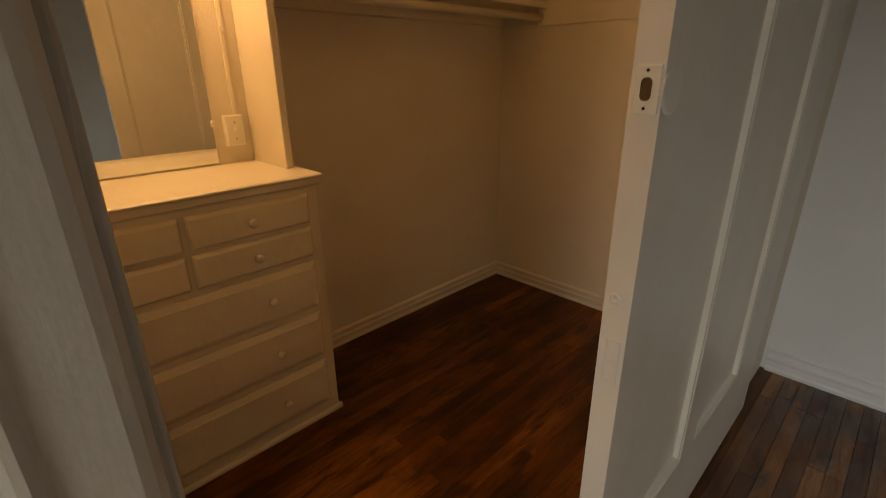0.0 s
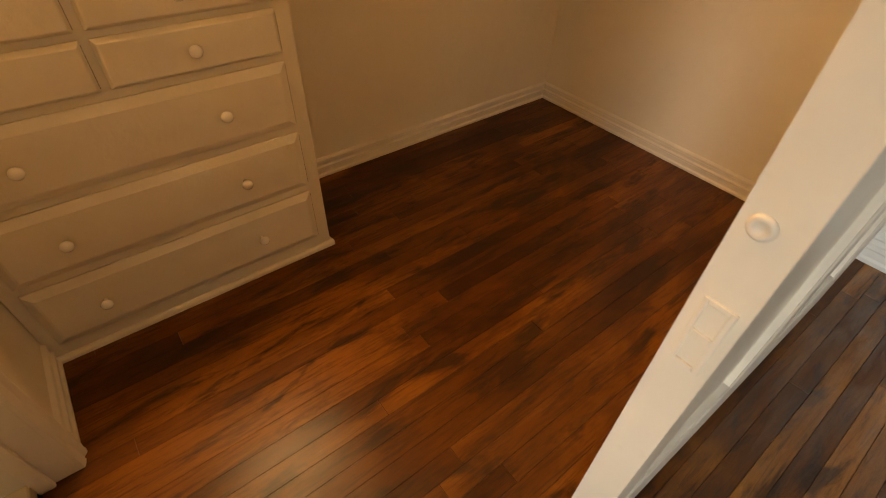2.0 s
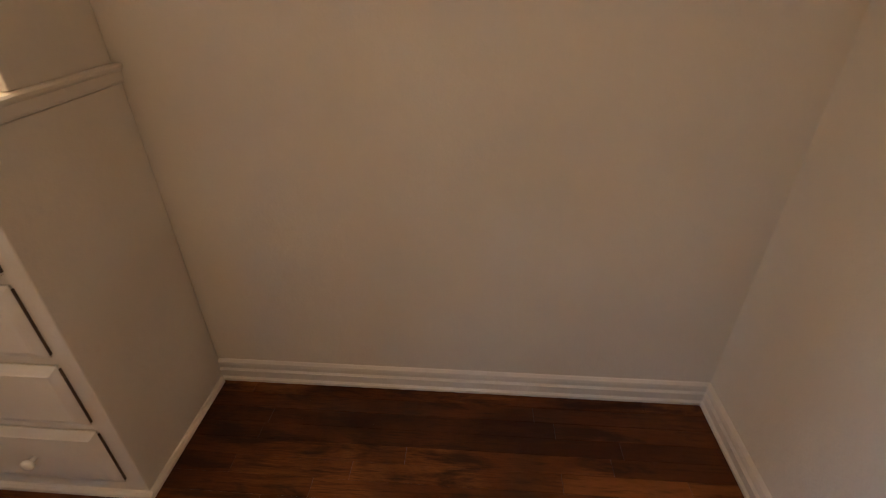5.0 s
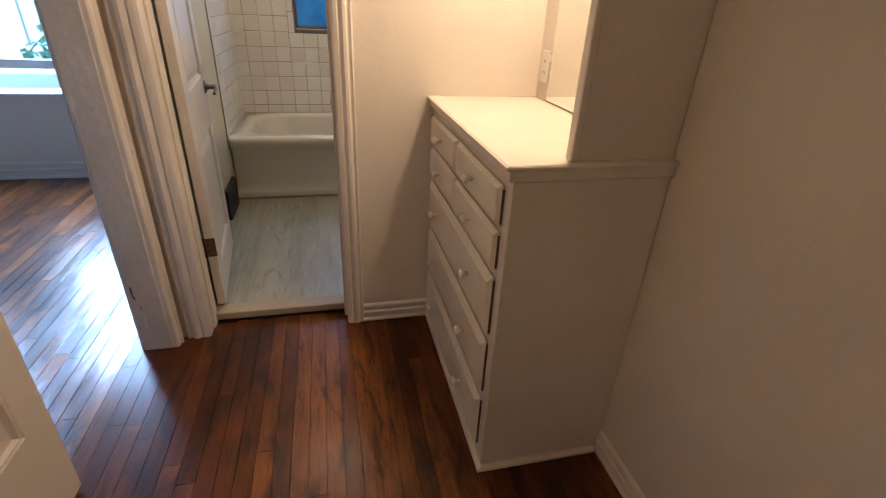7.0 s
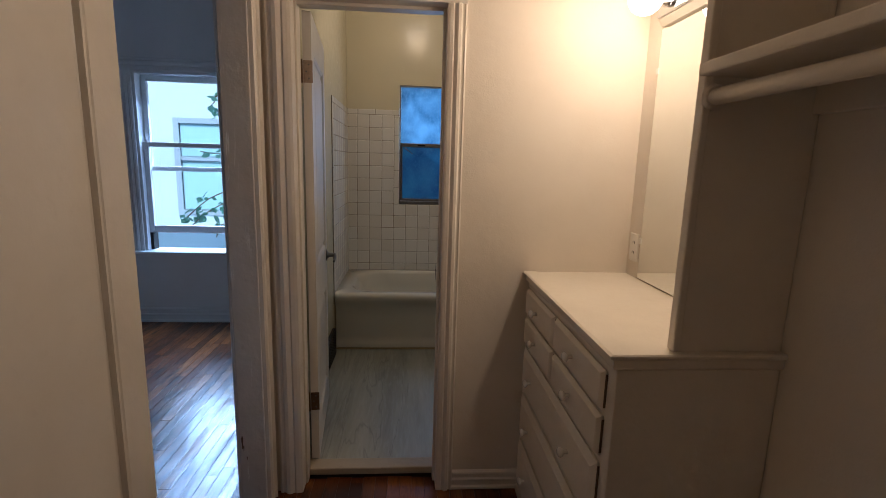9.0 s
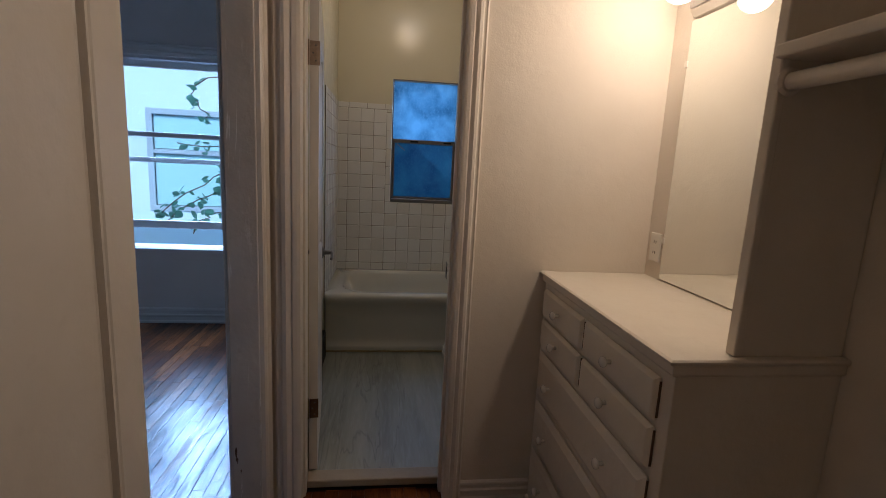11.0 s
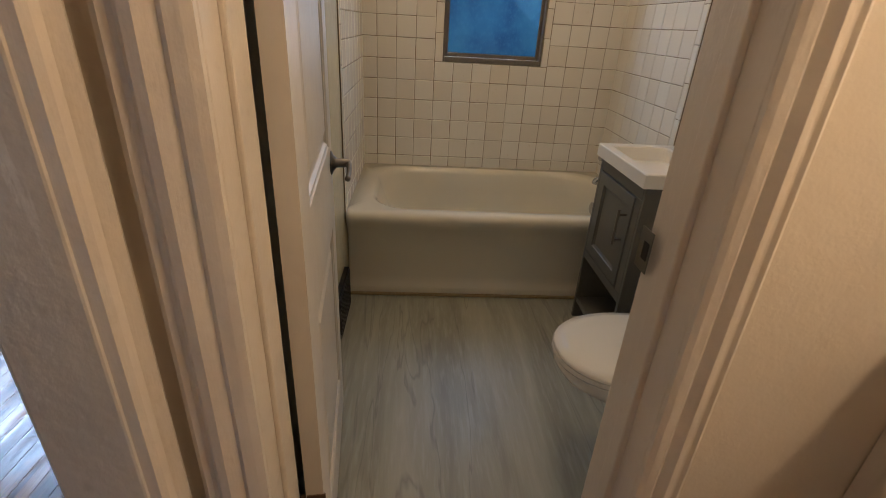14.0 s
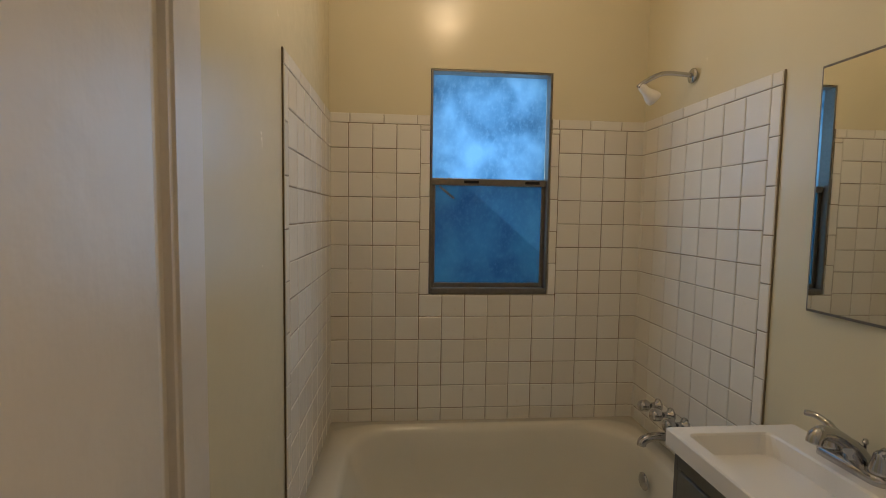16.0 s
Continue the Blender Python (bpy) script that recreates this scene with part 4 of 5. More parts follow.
yw = BATH_Y
bm = box(W0 + 0.002, W0 + 0.012, yw - 0.002, yw + 0.07, WZ0 + 0.002, WZ1 - 0.002, 0.002)
box(W1 - 0.012, W1 - 0.002, yw - 0.002, yw + 0.07, WZ0 + 0.002, WZ1 - 0.002, 0.002, bm=bm)
box(W0 + 0.012, W1 - 0.012, yw - 0.002, yw + 0.07, WZ1 - 0.012, WZ1 - 0.002, 0.002, bm=bm)
box(W0 + 0.012, W1 - 0.012, yw - 0.004, yw + 0.07, WZ0 + 0.002, WZ0 + 0.030, 0.004, bm=bm)
wpart("frame", bm, ALU, bwin)
bm = box(W0 + 0.012, W0 + 0.030, yw + 0.036, yw + 0.056, WZ0 + 0.031, 1.629, 0.002)
box(W1 - 0.030, W1 - 0.012, yw + 0.036, yw + 0.056, WZ0 + 0.031, 1.629, 0.002, bm=bm)
box(W0 + 0.030, W1 - 0.030, yw + 0.036, yw + 0.056, WZ0 + 0.031, WZ0 + 0.052, 0.002, bm=bm)
wpart("sash", bm, ALU, bwin, "lower aluminium sash")
wpart("meeting_rail", box(W0 + 0.012, W1 - 0.012, yw + 0.026, yw + 0.064, 1.630, 1.662, 0.003), ALU, bwin)
for xx in (W0 + 0.20, W1 - 0.08):
    wpart("latch", box(xx - 0.035, xx + 0.035, yw + 0.020, yw + 0.028, 1.640, 1.653, 0.002), DARK, bwin, "black plastic sash latch")
p1 = wpart("pane", box(W0 + 0.013, W1 - 0.013, yw + 0.058, yw + 0.061, 1.66, WZ1 - 0.012), FROST, bwin, "blue obscured upper pane")
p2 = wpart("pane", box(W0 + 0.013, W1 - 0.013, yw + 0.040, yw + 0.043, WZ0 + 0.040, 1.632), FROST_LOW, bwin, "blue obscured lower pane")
for p in (p1, p2):
    p.visible_shadow = False
bm = box(-0.045, 0.045, -0.002, 0.0, -0.005, 0.005)
bm.transform(pose(W0 + 0.085, yw + 0.0395, 1.595, 0, 38, 0))
wpart("tape", bm, NICKEL, bwin, "strip of grey tape")

# ---------------------------------------------------------------- shower and tub fittings
sh = thing("shower_head", "chrome shower arm with an ivory shower head", "shower", place=(BATH_R - 0.008, 2.905, 2.055))
part("flange", lathe([(0.030, 0.0), (0.028, 0.006), (0.012, 0.010)], "-x", (0, 0, 0), 20), CHROME, sh, "", True)
part("arm", tube(smooth_path([(-0.005, 0, 0), (-0.05, 0.005, 0.006), (-0.12, 0.01, 0.006), (-0.185, 0.015, -0.024), (-0.215, 0.02, -0.048)]), 0.0095, 12), CHROME, sh, "", True)
bm = lathe([(0.013, 0.0), (0.019, 0.014), (0.021, 0.04), (0.032, 0.066), (0.036, 0.08), (0.036, 0.096), (0.030, 0.101)], "z", (0, 0, 0), 20)
bm.transform(pose(-0.207, 0.018, -0.042, 180, -50, 0) @ Matrix.Scale(0.84, 4))
part("head", bm, PLASTIC, sh, "ivory plastic shower head", True)
taps = thing("tub_taps", "chrome three-handle bath taps on the tiles", "taps", place=(BATH_R - 0.008, 2.93, 0.66))
for dy in (-0.10, 0.0, 0.10):
    v = part("valve", lathe([(0.030, 0.0), (0.028, 0.008), (0.014, 0.016), (0.012, 0.045), (0.022, 0.050), (0.026, 0.060), (0.024, 0.085), (0.018, 0.092)], "-x", (0, dy, 0), 14), CHROME, taps, "", True)
spout = thing("tub_spout", "chrome bath spout on the tiles", "spout", place=(BATH_R - 0.008, 2.93, 0.565))
part("body", tube(smooth_path([(0, 0, 0), (-0.05, 0, 0.002), (-0.10, 0, -0.004), (-0.125, 0, -0.020), (-0.128, 0, -0.035)]), 0.019, 14), CHROME, spout, "", True)

# ---------------------------------------------------------------- vanity
VX0, VX1, VY0, VY1, VZ = 0.001, BATH_R - 0.004, 1.860, 2.325, 0.896
van = thing("bathroom_vanity", "grey-painted vanity cabinet with an open lower shelf", "vanity", place=(0.2, 2.1, BZ))
vinv = Matrix.Translation(van.location).inverted()
cx0, cy0, cy1 = VX0 + 0.022, VY0 + 0.015, VY1 - 0.015
side = lambda y0, y1: box(cx0, VX1, y0, y1, BZ + 0.001, VZ - 0.052, 0.002)
wpart("side_panel", side(cy0, cy0 + 0.018), VANITY, van, "", vinv)
wpart("side_panel", side(cy1 - 0.018, cy1), VANITY, van, "", vinv)
wpart("back_panel", box(VX1 - 0.012, VX1 - 0.001, cy0 + 0.018, cy1 - 0.018, 0.14, VZ - 0.052), VANITY, van, "", vinv)
wpart("bottom_shelf", box(cx0 + 0.004, VX1 - 0.012, cy0 + 0.018, cy1 - 0.018, 0.135, 0.160, 0.002), VANITY, van, "", vinv)
wpart("floor_panel", box(cx0 + 0.004, VX1 - 0.012, cy0 + 0.018, cy1 - 0.018, 0.392, 0.412, 0.002), VANITY, van, "", vinv)
wpart("rail", box(cx0, cx0 + 0.02, cy0 + 0.018, cy1 - 0.018, 0.375, 0.414, 0.002), VANITY, van, "", vinv)
wpart("rail", box(cx0, cx0 + 0.02, cy0 + 0.018, cy1 - 0.018, VZ - 0.103, VZ - 0.053, 0.002), VANITY, van, "", vinv)
d0, d1, e0, e1 = cy0 + 0.064, cy1 - 0.036, 0.420, VZ - 0.108
for a, b in ((cy0 + 0.0185, d0 - 0.0025), (d1 + 0.0025, cy1 - 0.0185)):
    wpart("stile", box(cx0, cx0 + 0.02, a, b, 0.415, VZ - 0.104, 0.0015), VANITY, van, "", vinv)
rings = [[(x, d0 + i, e0 + i), (x, d1 - i, e0 + i), (x, d1 - i, e1 - i), (x, d0 + i, e1 - i)] for x, i in ((cx0 + 0.016, 0), (cx0 - 0.002, 0), (cx0 - 0.004, 0.002), (cx0 - 0.004, 0.045), (cx0 + 0.001, 0.048), (cx0 + 0.006, 0.057), (cx0 + 0.006, 0.06))]
door = wpart("door", loft(rings, True, True), VANITY, van, "grey shaker door with a sunk panel", vinv)
bm = tube([(cx0 - 0.034, d0 + 0.034, 0.588), (cx0 - 0.034, d0 + 0.034, 0.728)], 0.0055, 10)
for z in (0.608, 0.708):
    tube([(cx0 - 0.003, d0 + 0.034, z), (cx0 - 0.034, d0 + 0.034, z)], 0.0045, 8, bm)
wpart("handle", bm, NICKEL, door, "brushed nickel bar pull", vinv)
top = thing("sink_top", "white moulded sink top with a rectangular basin", "sink", place=(0.2, 2.1, VZ - 0.05))
bm = bmesh.new()
rr = [rounded(VX0, VX1, VY0, VY1, 0.006, z, 3) for z in (VZ - 0.05, VZ - 0.004)]
rr.append(rounded(VX0 + 0.004, VX1 - 0.004, VY0 + 0.004, VY1 - 0.004, 0.006, VZ, 3))
for ax, bx, ay, r, z in ((0.035, 0.115, 0.045, 0.02, VZ), (0.040, 0.12, 0.05, 0.022, VZ - 0.005), (0.060, 0.130, 0.075, 0.04, VZ - 0.055), (0.090, 0.15, 0.11, 0.04, VZ - 0.095), (0.13, 0.18, 0.17, 0.04, VZ - 0.105)):
    rr.append(rounded(VX0 + ax, VX1 - bx, VY0 + ay, VY1 - ay, r, z, 3))
loft(rr, True, True, True, bm)
wpart("basin", bm, SINK, top, "", Matrix.Translation(top.location).inverted())
wpart("drain", lathe([(0.022, 0.0), (0.022, 0.003), (0.014, 0.004), (0.012, 0.002)], "z", (VX0 + 0.16, 2.095, VZ - 0.1052), 18), CHROME, top, "chrome drain ring", Matrix.Translation(top.location).inverted())
fau = thing("faucet", "chrome two-handle basin faucet on the sink", "faucet", place=(0.340, 2.085, VZ))
FS = 1.15
bm = loft([rounded(-0.028, 0.028, -0.08, 0.08, 0.027, z, 6) for z in (0.0, 0.012)] + [rounded(-0.022, 0.022, -0.074, 0.074, 0.021, 0.018, 6)], True, True)
part("base", bm, CHROME, fau, "", True)
part("spout", tube(smooth_path([(0.008, 0, 0.012), (-0.008, 0, 0.040), (-0.040, 0, 0.066), (-0.075, 0, 0.078), (-0.092, 0, 0.072), (-0.097, 0, 0.056)]), [0.026, 0.025, 0.024, 0.023, 0.022, 0.021, 0.020, 0.019, 0.018] + [0.015] * 22, 14), CHROME, fau, "", True)
for s in (-1, 1):
    h = part("handle", lathe([(0.022, 0.012), (0.020, 0.026), (0.015, 0.042), (0.013, 0.056), (0.008, 0.062)], "z", (0, s * 0.052, 0), 16), CHROME, fau, "", True)
    part("lever", tube(smooth_path([(0.0, s * 0.052, 0.050), (-0.004, s * 0.062, 0.066), (-0.012, s * 0.085, 0.076), (-0.018, s * 0.108, 0.074)]), [0.009] * 8 + [0.007] * 11, 10), CHROME, h, "", True)
part("lift_rod", lathe([(0.003, 0.01), (0.003, 0.05), (0.006, 0.054), (0.004, 0.062)], "z", (0.02, 0, 0), 10), CHROME, fau)

for ob in fau.children_recursive:
    ob.data.transform(Matrix.Scale(FS, 4))

# ---------------------------------------------------------------- medicine cabinet
mc = thing("medicine_cabinet", "recessed medicine cabinet with a framed mirror door", "cabinet", place=(BATH_R - 0.001, 2.083, 1.572))
part("door", box(-0.018, 0.0, -0.215, 0.215, -0.335, 0.335, 0.002), ALU, mc, "thin metal cabinet frame")
part("mirror", box(-0.0215, -0.0182, -0.207, 0.207, -0.327, 0.327, 0.001), MIRROR, mc)
rail = thing("towel_bar", "chrome towel bar on the bathroom wall", "towel bar", place=(BATH_R - 0.001, 1.60, 1.40))
part("bar", tube([(-0.06, -0.20, 0), (-0.06, 0.20, 0)], 0.008, 12), CHROME, rail, "", True)
for y in (-0.20, 0.20):
    part("bracket", lathe([(0.022, 0), (0.02, 0.008), (0.010, 0.012), (0.010, 0.068)], "-x", (0, y, 0), 14), CHROME, rail, "", True)

# ---------------------------------------------------------------- toilet, facing the open door
TCY = 1.50
toi = thing("toilet", "white ceramic toilet with a closed lid", "toilet", place=(0.1, TCY, BZ))


def oval(x0, x1, hw, z, n=36, p=2.25):
    """An egg-shaped ring: blunt at the tank, round at the front."""
    pts = []
    for k in range(n):
        a = 2 * math.pi * k / n
        c, s = math.cos(a), math.sin(a)
        u = math.copysign(abs(c) ** (2 / (p if c > 0 else 2.0)), c)
        w = math.copysign(abs(s) ** (2 / p), s)
        pts.append(((x0 + x1) / 2 + (x1 - x0) / 2 * u - 0.1, hw * w, z - 0.03))
    return pts


body = [oval(-0.10, 0.24, 0.105, 0.031), oval(-0.10, 0.24, 0.105, 0.05), oval(-0.07, 0.24, 0.09, 0.09), oval(-0.09, 0.24, 0.095, 0.18), oval(-0.17, 0.24, 0.125, 0.27), oval(-0.30, 0.24, 0.165, 0.35), oval(-0.33, 0.24, 0.182, 0.395), oval(-0.325, 0.24, 0.180, 0.410)]
part("bowl", loft(body, True, True), CERAMIC, toi, "", True)
part("seat", loft([oval(-0.332, 0.17, 0.184, 0.4115), oval(-0.337, 0.17, 0.189, 0.420), oval(-0.332, 0.17, 0.186, 0.429)], True, True), CERAMIC, toi, "", True)
part("lid", loft([oval(-0.332, 0.165, 0.187, 0.4305), oval(-0.336, 0.165, 0.190, 0.437), oval(-0.330, 0.165, 0.186, 0.446), oval(-0.29, 0.15, 0.16, 0.452), oval(-0.10, 0.06, 0.06, 0.454)], True, True), CERAMIC, toi, "white closed toilet lid", True)
for s in (-1, 1):
    part("lid_hinge", box(0.055, 0.085, s * 0.07 - 0.02, s * 0.07 + 0.02, 0.385, 0.428, 0.006), CERAMIC, toi)
tk = loft([rounded(0.075 + i, 0.288, -0.215 + i, 0.215 - i, 0.05, z, 6) for i, z in ((0.03, 0.37), (0.012, 0.42), (0.0, 0.55), (0.0, 0.70))], True, True)
part("tank", tk, CERAMIC, toi, "", True)
part("tank_lid", loft([rounded(0.060 + i, 0.292 - i * 0.2, -0.228 + i, 0.228 - i, 0.055, z, 6) for i, z in ((0.004, 0.7005), (0.0, 0.712), (0.002, 0.732), (0.014, 0.742))], True, True), CERAMIC, toi, "white tank lid with rounded corners", True)
hd = part("flush_lever", lathe([(0.014, 0.0), (0.014, 0.008), (0.008, 0.014)], "-x", (0.075, 0.15, 0.655), 14), CHROME, toi, "chrome flush lever", True)
part("arm", tube([(0.062, 0.15, 0.655), (0.058, 0.13, 0.652), (0.058, 0.112, 0.650)], 0.006, 8), CHROME, hd)

# dark wall grille
gr = thing("floor_vent", "black metal wall grille at the floor", "vent", place=(BATH_L, 2.22, BZ))
part("backing", box(0.0, 0.022, -0.15, 0.15, 0.002, 0.20), DARK, gr)
part("frame", loft([[(0.0222, y * (0.15 - i), 0.102 + z * (0.10 - i)) for y, z in ((-1, -1), (1, -1), (1, 1), (-1, 1))] for i in (0.0, 0.012)] + [[(0.0262, y * (0.15 - i), 0.102 + z * (0.10 - i)) for y, z in ((-1, -1), (1, -1), (1, 1), (-1, 1))] for i in (0.010, 0.002)]), GRILLE, gr)
for k in range(9):
    part("slat", box(0.0222, 0.0252, -0.137, 0.137, 0.022 + k * 0.0195, 0.030 + k * 0.0195), GRILLE, gr)

# ceiling lamp of the bathroom
cl = thing("ceiling_lamp", "lit flush ceiling lamp with a glass bowl", "ceiling lamp", place=(-0.48, 2.34, H))
part("canopy", lathe([(0.12, 0.0), (0.12, -0.02), (0.10, -0.03)], "z", (0, 0, -0.001), 24), DRESSER, cl)
bo = part("shade", lathe([(0.105, -0.032), (0.125, -0.07), (0.115, -0.12), (0.075, -0.155), (0.02, -0.168)], "z", (0, 0, 0), 24), glow("lit_lamp_glass", (1.0, 0.8, 0.55), 4.0), cl, "glowing glass bowl", True)
bo.visible_shadow = False

# ---------------------------------------------------------------- bedroom window and heater
win = thing("window_bedroom", "white double-hung sash window, raised a little", "window", place=((BW0 + BW1) / 2, BED_Y, BWZ0))
tagged(win, kind="structure")
winv = Matrix.Translation(win.location).inverted()
bm = bmesh.new()
run([(a, b * 1.15) for a, b in CASING], (BW0 + 0.001, BED_Y, BWZ0), (BW0 + 0.001, BED_Y, BWZ1), (0, -1, 0), (-1, 0, 0), bm)
run([(a, b * 1.15) for a, b in CASING], (BW1 - 0.001, BED_Y, BWZ0), (BW1 - 0.001, BED_Y, BWZ1), (0, -1, 0), (1, 0, 0), bm)
run([(a, b * 1.3) for a, b in CASING], (BW0 - 0.1, BED_Y, BWZ1 - 0.001), (BW1 + 0.1, BED_Y, BWZ1 - 0.001), (0, -1, 0), (0, 0, 1), bm)
wpart("casing", bm, BEDWALL, win, "white moulded window casing", winv)
wpart("sill", box(BW0 - 0.13, BW1 + 0.13, BED_Y - 0.06, BED_Y + 0.12, BWZ0 - 0.03, BWZ0 - 0.001, 0.006), BEDWALL, win, "white window sill", winv)
bm = box(BW0 + 0.001, BW0 + 0.025, BED_Y + 0.001, BED_Y + 0.15, BWZ0, BWZ1)
box(BW1 - 0.025, BW1 - 0.001, BED_Y + 0.001, BED_Y + 0.15, BWZ0, BWZ1, bm=bm)
box(BW0 + 0.025, BW1 - 0.025, BED_Y + 0.001, BED_Y + 0.15, BWZ1 - 0.025, BWZ1 - 0.001, bm=bm)
wpart("frame", bm, BEDWALL, win, "", winv)


def sash(y, z0, z1, bottom, top, mid=None):
    x0, x1 = BW0 + 0.026, BW1 - 0.026
    bm = box(x0, x0 + 0.045, y, y + 0.035, z0, z1, 0.004)
    box(x1 - 0.045, x1, y, y + 0.035, z0, z1, 0.004, bm=bm)
    box(x0 + 0.045, x1 - 0.045, y, y + 0.035, z0, z0 + bottom, 0.004, bm=bm)
    box(x0 + 0.045, x1 - 0.045, y, y + 0.035, z1 - top, z1, 0.004, bm=bm)
    s = wpart("sash", bm, BEDWALL, win, "white wooden sash", winv)
    g = wpart("pane", box(x0 + 0.045, x1 - 0.045, y + 0.015, y + 0.018, z0 + bottom, z1 - top), GLASS, s, "", winv)
    g.visible_shadow = False
    return s


sash(BED_Y + 0.085, 1.36, BWZ1 - 0.026, 0.04, 0.05)
sash(BED_Y + 0.045, 0.815, 1.605, 0.065, 0.04)
wpart("track", box(BW0 + 0.0255, BW0 + 0.052, BED_Y + 0.05, BED_Y + 0.13, BWZ0 + 0.001, 0.814), DARK, win, "dark sash track", winv)
tagged(win, group="bedroom windows")
win_b = copy_thing(win, Matrix.Translation(win.location + Vector((SHIFT, 0, 0))))

heat = thing("wall_heater", "white metal wall air conditioner with a louvred grille", "air conditioner", place=(-3.24, BED_Y, 0.0))
hp = [(0.0, 0.12), (-0.19, 0.12), (-0.20, 0.13), (-0.20, 0.16), (-0.20, 0.76), (-0.17, 0.82), (-0.14, 0.83), (0.0, 0.83)]
part("housing", loft([[(x, y, z) for y, z in hp] for x in (-0.26, 0.26)], True, True), HEATER, heat)
# flat near-black sheet: the shade behind the louvres, done as colour
part("recess", box(-0.225, 0.195, -0.2035, -0.2005, 0.155, 0.755), DARK, heat)
for k in range(34):
    z = 0.162 + k * 0.0172
    if 0.36 < z < 0.385:
        continue
    part("louvre", box(-0.22, 0.19, -0.212, -0.203, z, z + 0.0085), HEATER, heat)
for x in (-0.13, -0.04, 0.05, 0.14):
    part("rib", box(x - 0.003, x + 0.003, -0.2125, -0.2035, 0.158, 0.752), HEATER, heat)
part("divider", box(-0.222, 0.192, -0.213, -0.2036, 0.36, 0.384, 0.002), HEATER, heat)
part("bracket", box(-0.2, 0.16, -0.12, -0.02, 0.095, 0.1195), NICKEL, heat)

# ---------------------------------------------------------------- outside: neighbour's wall, window and a vine
setting("ground", box(-600, 600, -600, 600, -0.55, -0.5), GROUND, "pale concrete ground between the houses", "ground")
OY = 6.2
# Blind behind glass; the same cool outdoor cast is in its colour.
PALE = plain("pale_blind_cyan_cast", (0.34, 0.62, 0.68), 0.25)
house = thing("neighbour_house", "white stucco neighbouring house with a sash window", "house", place=(-3.0, OY, -0.5))
hinv = Matrix.Translation(house.location).inverted()
NX0, NX1, NZ0, NZ1 = -3.88, -2.85, 0.71, 1.96
bm = box(-9, NX0, OY, OY + 0.3, -0.5, 4.2)
box(NX1, -0.9, OY, OY + 0.3, -0.5, 4.2, bm=bm)
box(NX0, NX1, OY, OY + 0.3, -0.5, NZ0, bm=bm)
box(NX0, NX1, OY, OY + 0.3, NZ1, 4.2, bm=bm)
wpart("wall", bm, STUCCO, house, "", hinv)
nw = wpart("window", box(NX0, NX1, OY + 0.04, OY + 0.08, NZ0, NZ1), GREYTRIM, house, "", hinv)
bm = bmesh.new()
for x0, x1, z0, z1 in ((NX0 - 0.08, NX0, NZ0 - 0.08, NZ1 + 0.08), (NX1, NX1 + 0.08, NZ0 - 0.08, NZ1 + 0.08), (NX0, NX1, NZ1, NZ1 + 0.08), (NX0, NX1, NZ0 - 0.08, NZ0), (NX0, NX1, 1.43, 1.49)):
    box(x0, x1, OY - 0.02, OY + 0.03, z0, z1, 0.006, bm=bm)
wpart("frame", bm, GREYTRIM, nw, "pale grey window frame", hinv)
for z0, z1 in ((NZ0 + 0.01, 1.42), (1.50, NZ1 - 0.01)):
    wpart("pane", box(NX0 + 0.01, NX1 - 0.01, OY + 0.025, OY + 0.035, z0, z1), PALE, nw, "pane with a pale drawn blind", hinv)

vine = thing("climbing_vine", "green leafy vine hanging outside the bedroom window", "vine", place=(-2.6, 4.3, -0.5))
rv = random.Random(11)
leaves, stems = bmesh.new(), bmesh.new()


def leaf_at(p, size):
    m = Matrix.Translation(p) @ Euler((rv.uniform(-1.1, 1.1), rv.uniform(-0.8, 0.8), rv.uniform(0, 6.28))).to_matrix().to_4x4()
    s = size
    pts = [(0, 0, 0), (0.35 * s, 0.25 * s, 0.04 * s), (0.42 * s, 0.6 * s, 0), (0, 1.05 * s, -0.08 * s), (-0.42 * s, 0.6 * s, 0), (-0.35 * s, 0.25 * s, 0.04 * s)]
    vs = [leaves.verts.new(m @ Vector(q)) for q in pts]
    leaves.faces.new((vs[0], vs[1], vs[2], vs[3]))
    leaves.faces.new((vs[0], vs[3], vs[4], vs[5]))


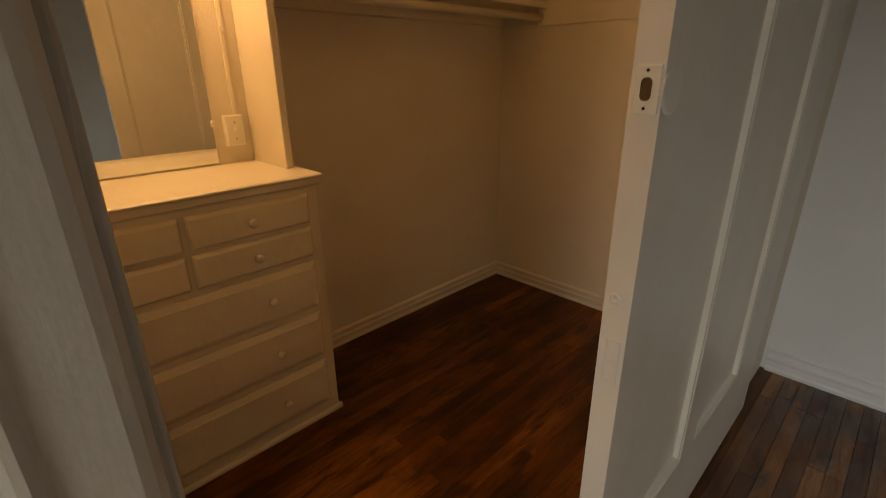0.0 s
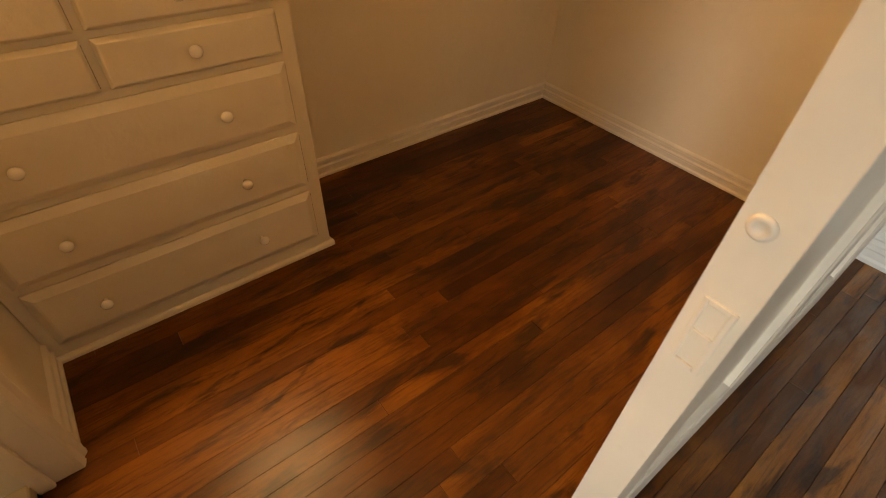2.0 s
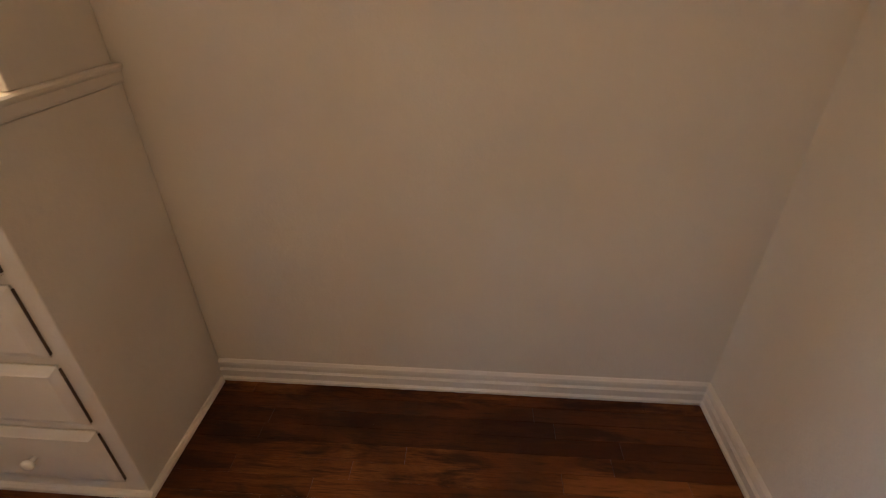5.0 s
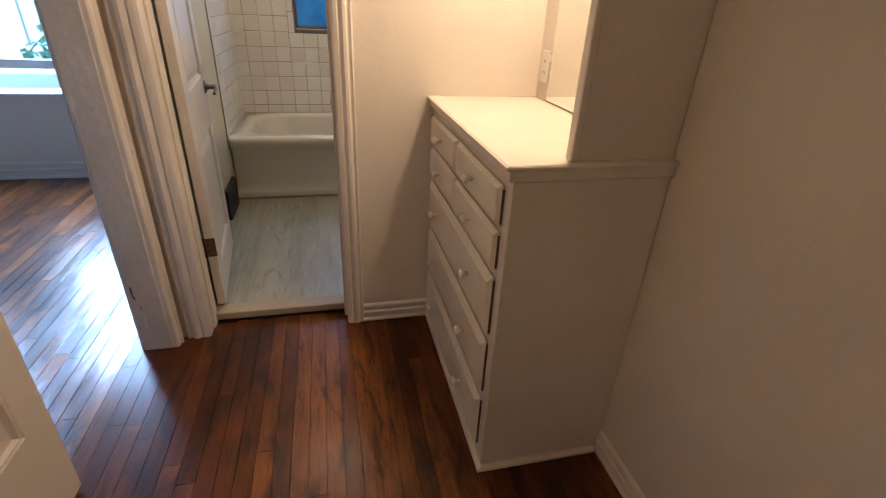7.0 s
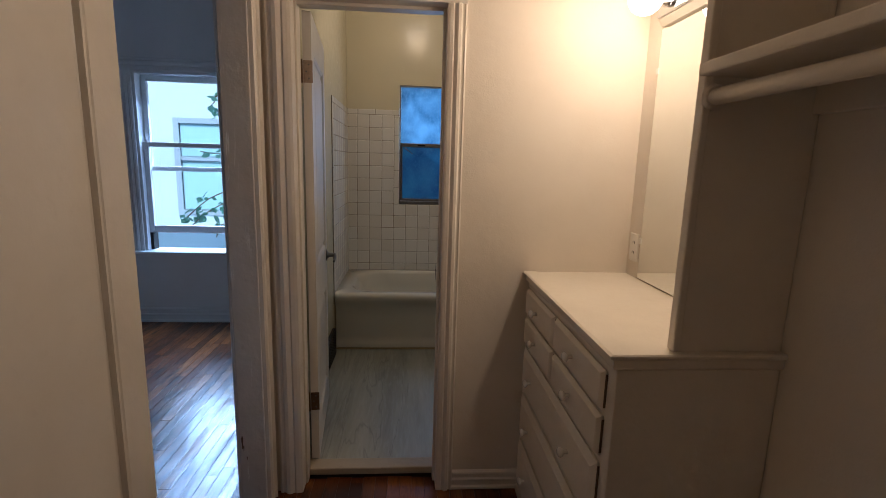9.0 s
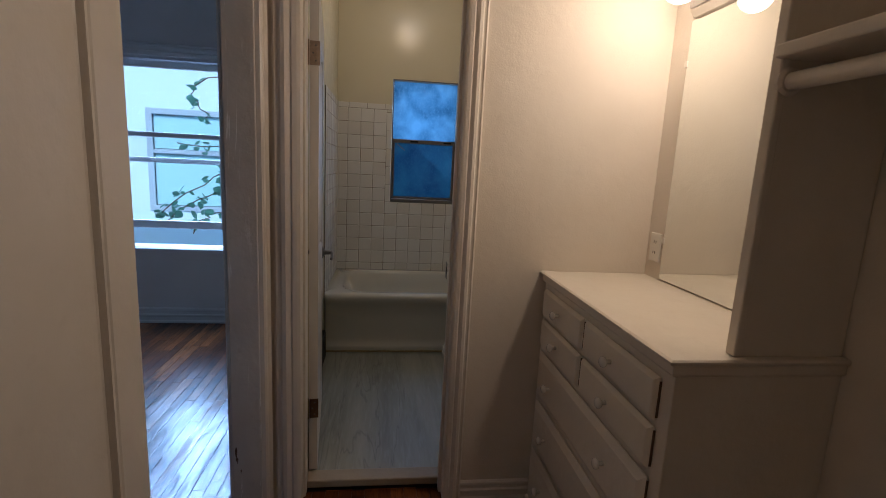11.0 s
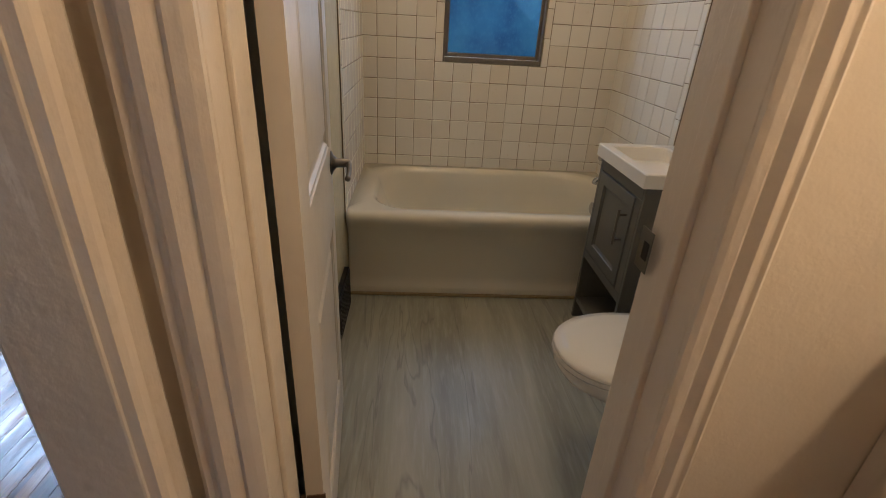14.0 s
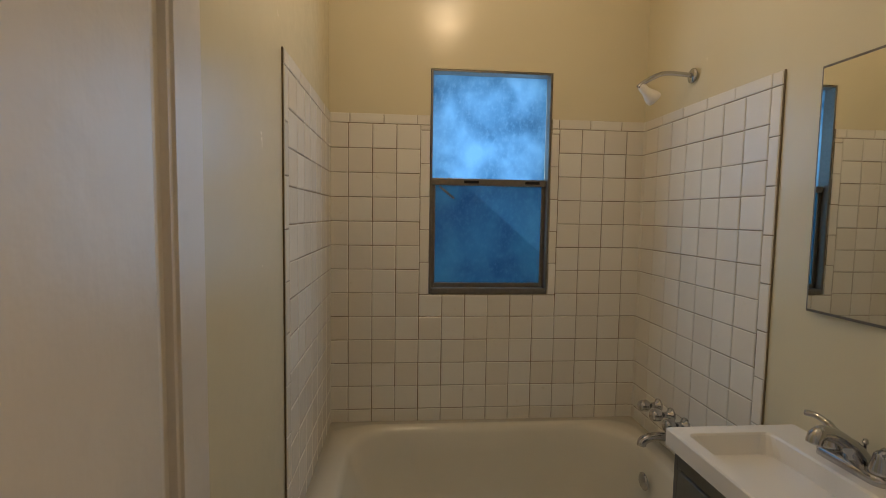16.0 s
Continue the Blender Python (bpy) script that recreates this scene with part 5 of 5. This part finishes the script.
for start, end, n, sag in (((0.55, 0.0, 1.95), (-0.46, -0.05, 1.27), 46, 0.02), ((0.35, 0.05, 1.60), (-0.38, 0.0, 1.22), 34, 0.06), ((0.30, 0, 2.75), (-0.10, 0.02, 2.52), 5, 0.05), ((-0.10, 0.02, 2.52), (0.15, 0, 2.25), 12, 0.05),
                            ((0.45, 0, 2.1), (-0.22, 0.1, 2.05), 12, -0.05), ((0.7, 0.1, 0.2), (0.5, 0, 3.0), 60, 0.1), ((0.2, 0.0, 1.35), (-0.10, 0.0, 1.12), 10, 0.05)):
    a, b = Vector(start), Vector(end)
    mids = [a.lerp(b, k / 8) + Vector((rv.uniform(-0.04, 0.04), rv.uniform(-0.04, 0.04), sag * math.sin(math.pi * k / 8))) for k in range(9)]
    tube(mids, 0.006, 6, stems)
    for k in range(n):
        q = rv.random()
        i = min(7, int(q * 8))
        p = mids[i].lerp(mids[i + 1], q * 8 - i) + Vector((rv.gauss(0, 0.03), rv.gauss(0, 0.03), rv.gauss(0, 0.03)))
        leaf_at(p, rv.uniform(0.05, 0.11))
part("foliage", leaves, LEAF, vine)
part("stem", stems, STEM, vine)

# ---------------------------------------------------------------- floors: oak strips, each a board
floor = setting("floor", box(BED_X, WX + 0.1, EY - 0.1, BED_Y + 0.02, -0.05, -0.011), DARK, "worn dark-stained oak strip floor", "floor")
PW = 0.0575
plank_cache = {}


def plank_rings(w, l):
    e = 0.0006
    return [[(x * (w / 2 - i), y * (l / 2 - i), z) for x, y in ((-1, -1), (1, -1), (1, 1), (-1, 1))] for i, z in ((0.0, -0.011), (0.0, -0.0009), (e, 0.0))]


def plank_mesh(l):
    if l not in plank_cache:
        plank_cache[l] = finish("plank", loft(plank_rings(PW - 0.0006, l - 0.0006), False, True), PLANK)
    return plank_cache[l]


rp = random.Random(3)
far = bmesh.new()
x = WX - 0.002 - PW / 2
while x > BED_X:
    near = x > -1.30
    y = EY - 0.06
    first = rp.uniform(0.12, 0.7)
    stop = DY + 0.08 if x > BX else BED_Y
    while y < stop:
        l = round(rp.choice((0.35, 0.6, 0.9, 1.1, 1.3, 1.6, 1.9)), 2)
        dz = rp.uniform(-0.0006, 0.0)
        if first:
            l, first = round(first, 2), 0.0
        if y + l > stop:
            l = round(max(0.02, stop - y), 3)
        if near and y < DY + 0.2:
            ob = new("plank", plank_mesh(l))
            ob.location = (x, y + l / 2, dz)
            ob.rotation_euler = (0, rp.gauss(0, 0.004), 0)
            ob.parent = floor
        else:
            lean = rp.gauss(0, 0.008)
            loft([[(px + x, py + y + l / 2, pz + dz + px * lean) for px, py, pz in r] for r in plank_rings(PW - 0.0007, l - 0.0007)], False, True, True, far)
        y += l
    x -= PW
tagged(part("plank_field", far, PLANKS_FAR, floor), kind="stuff")
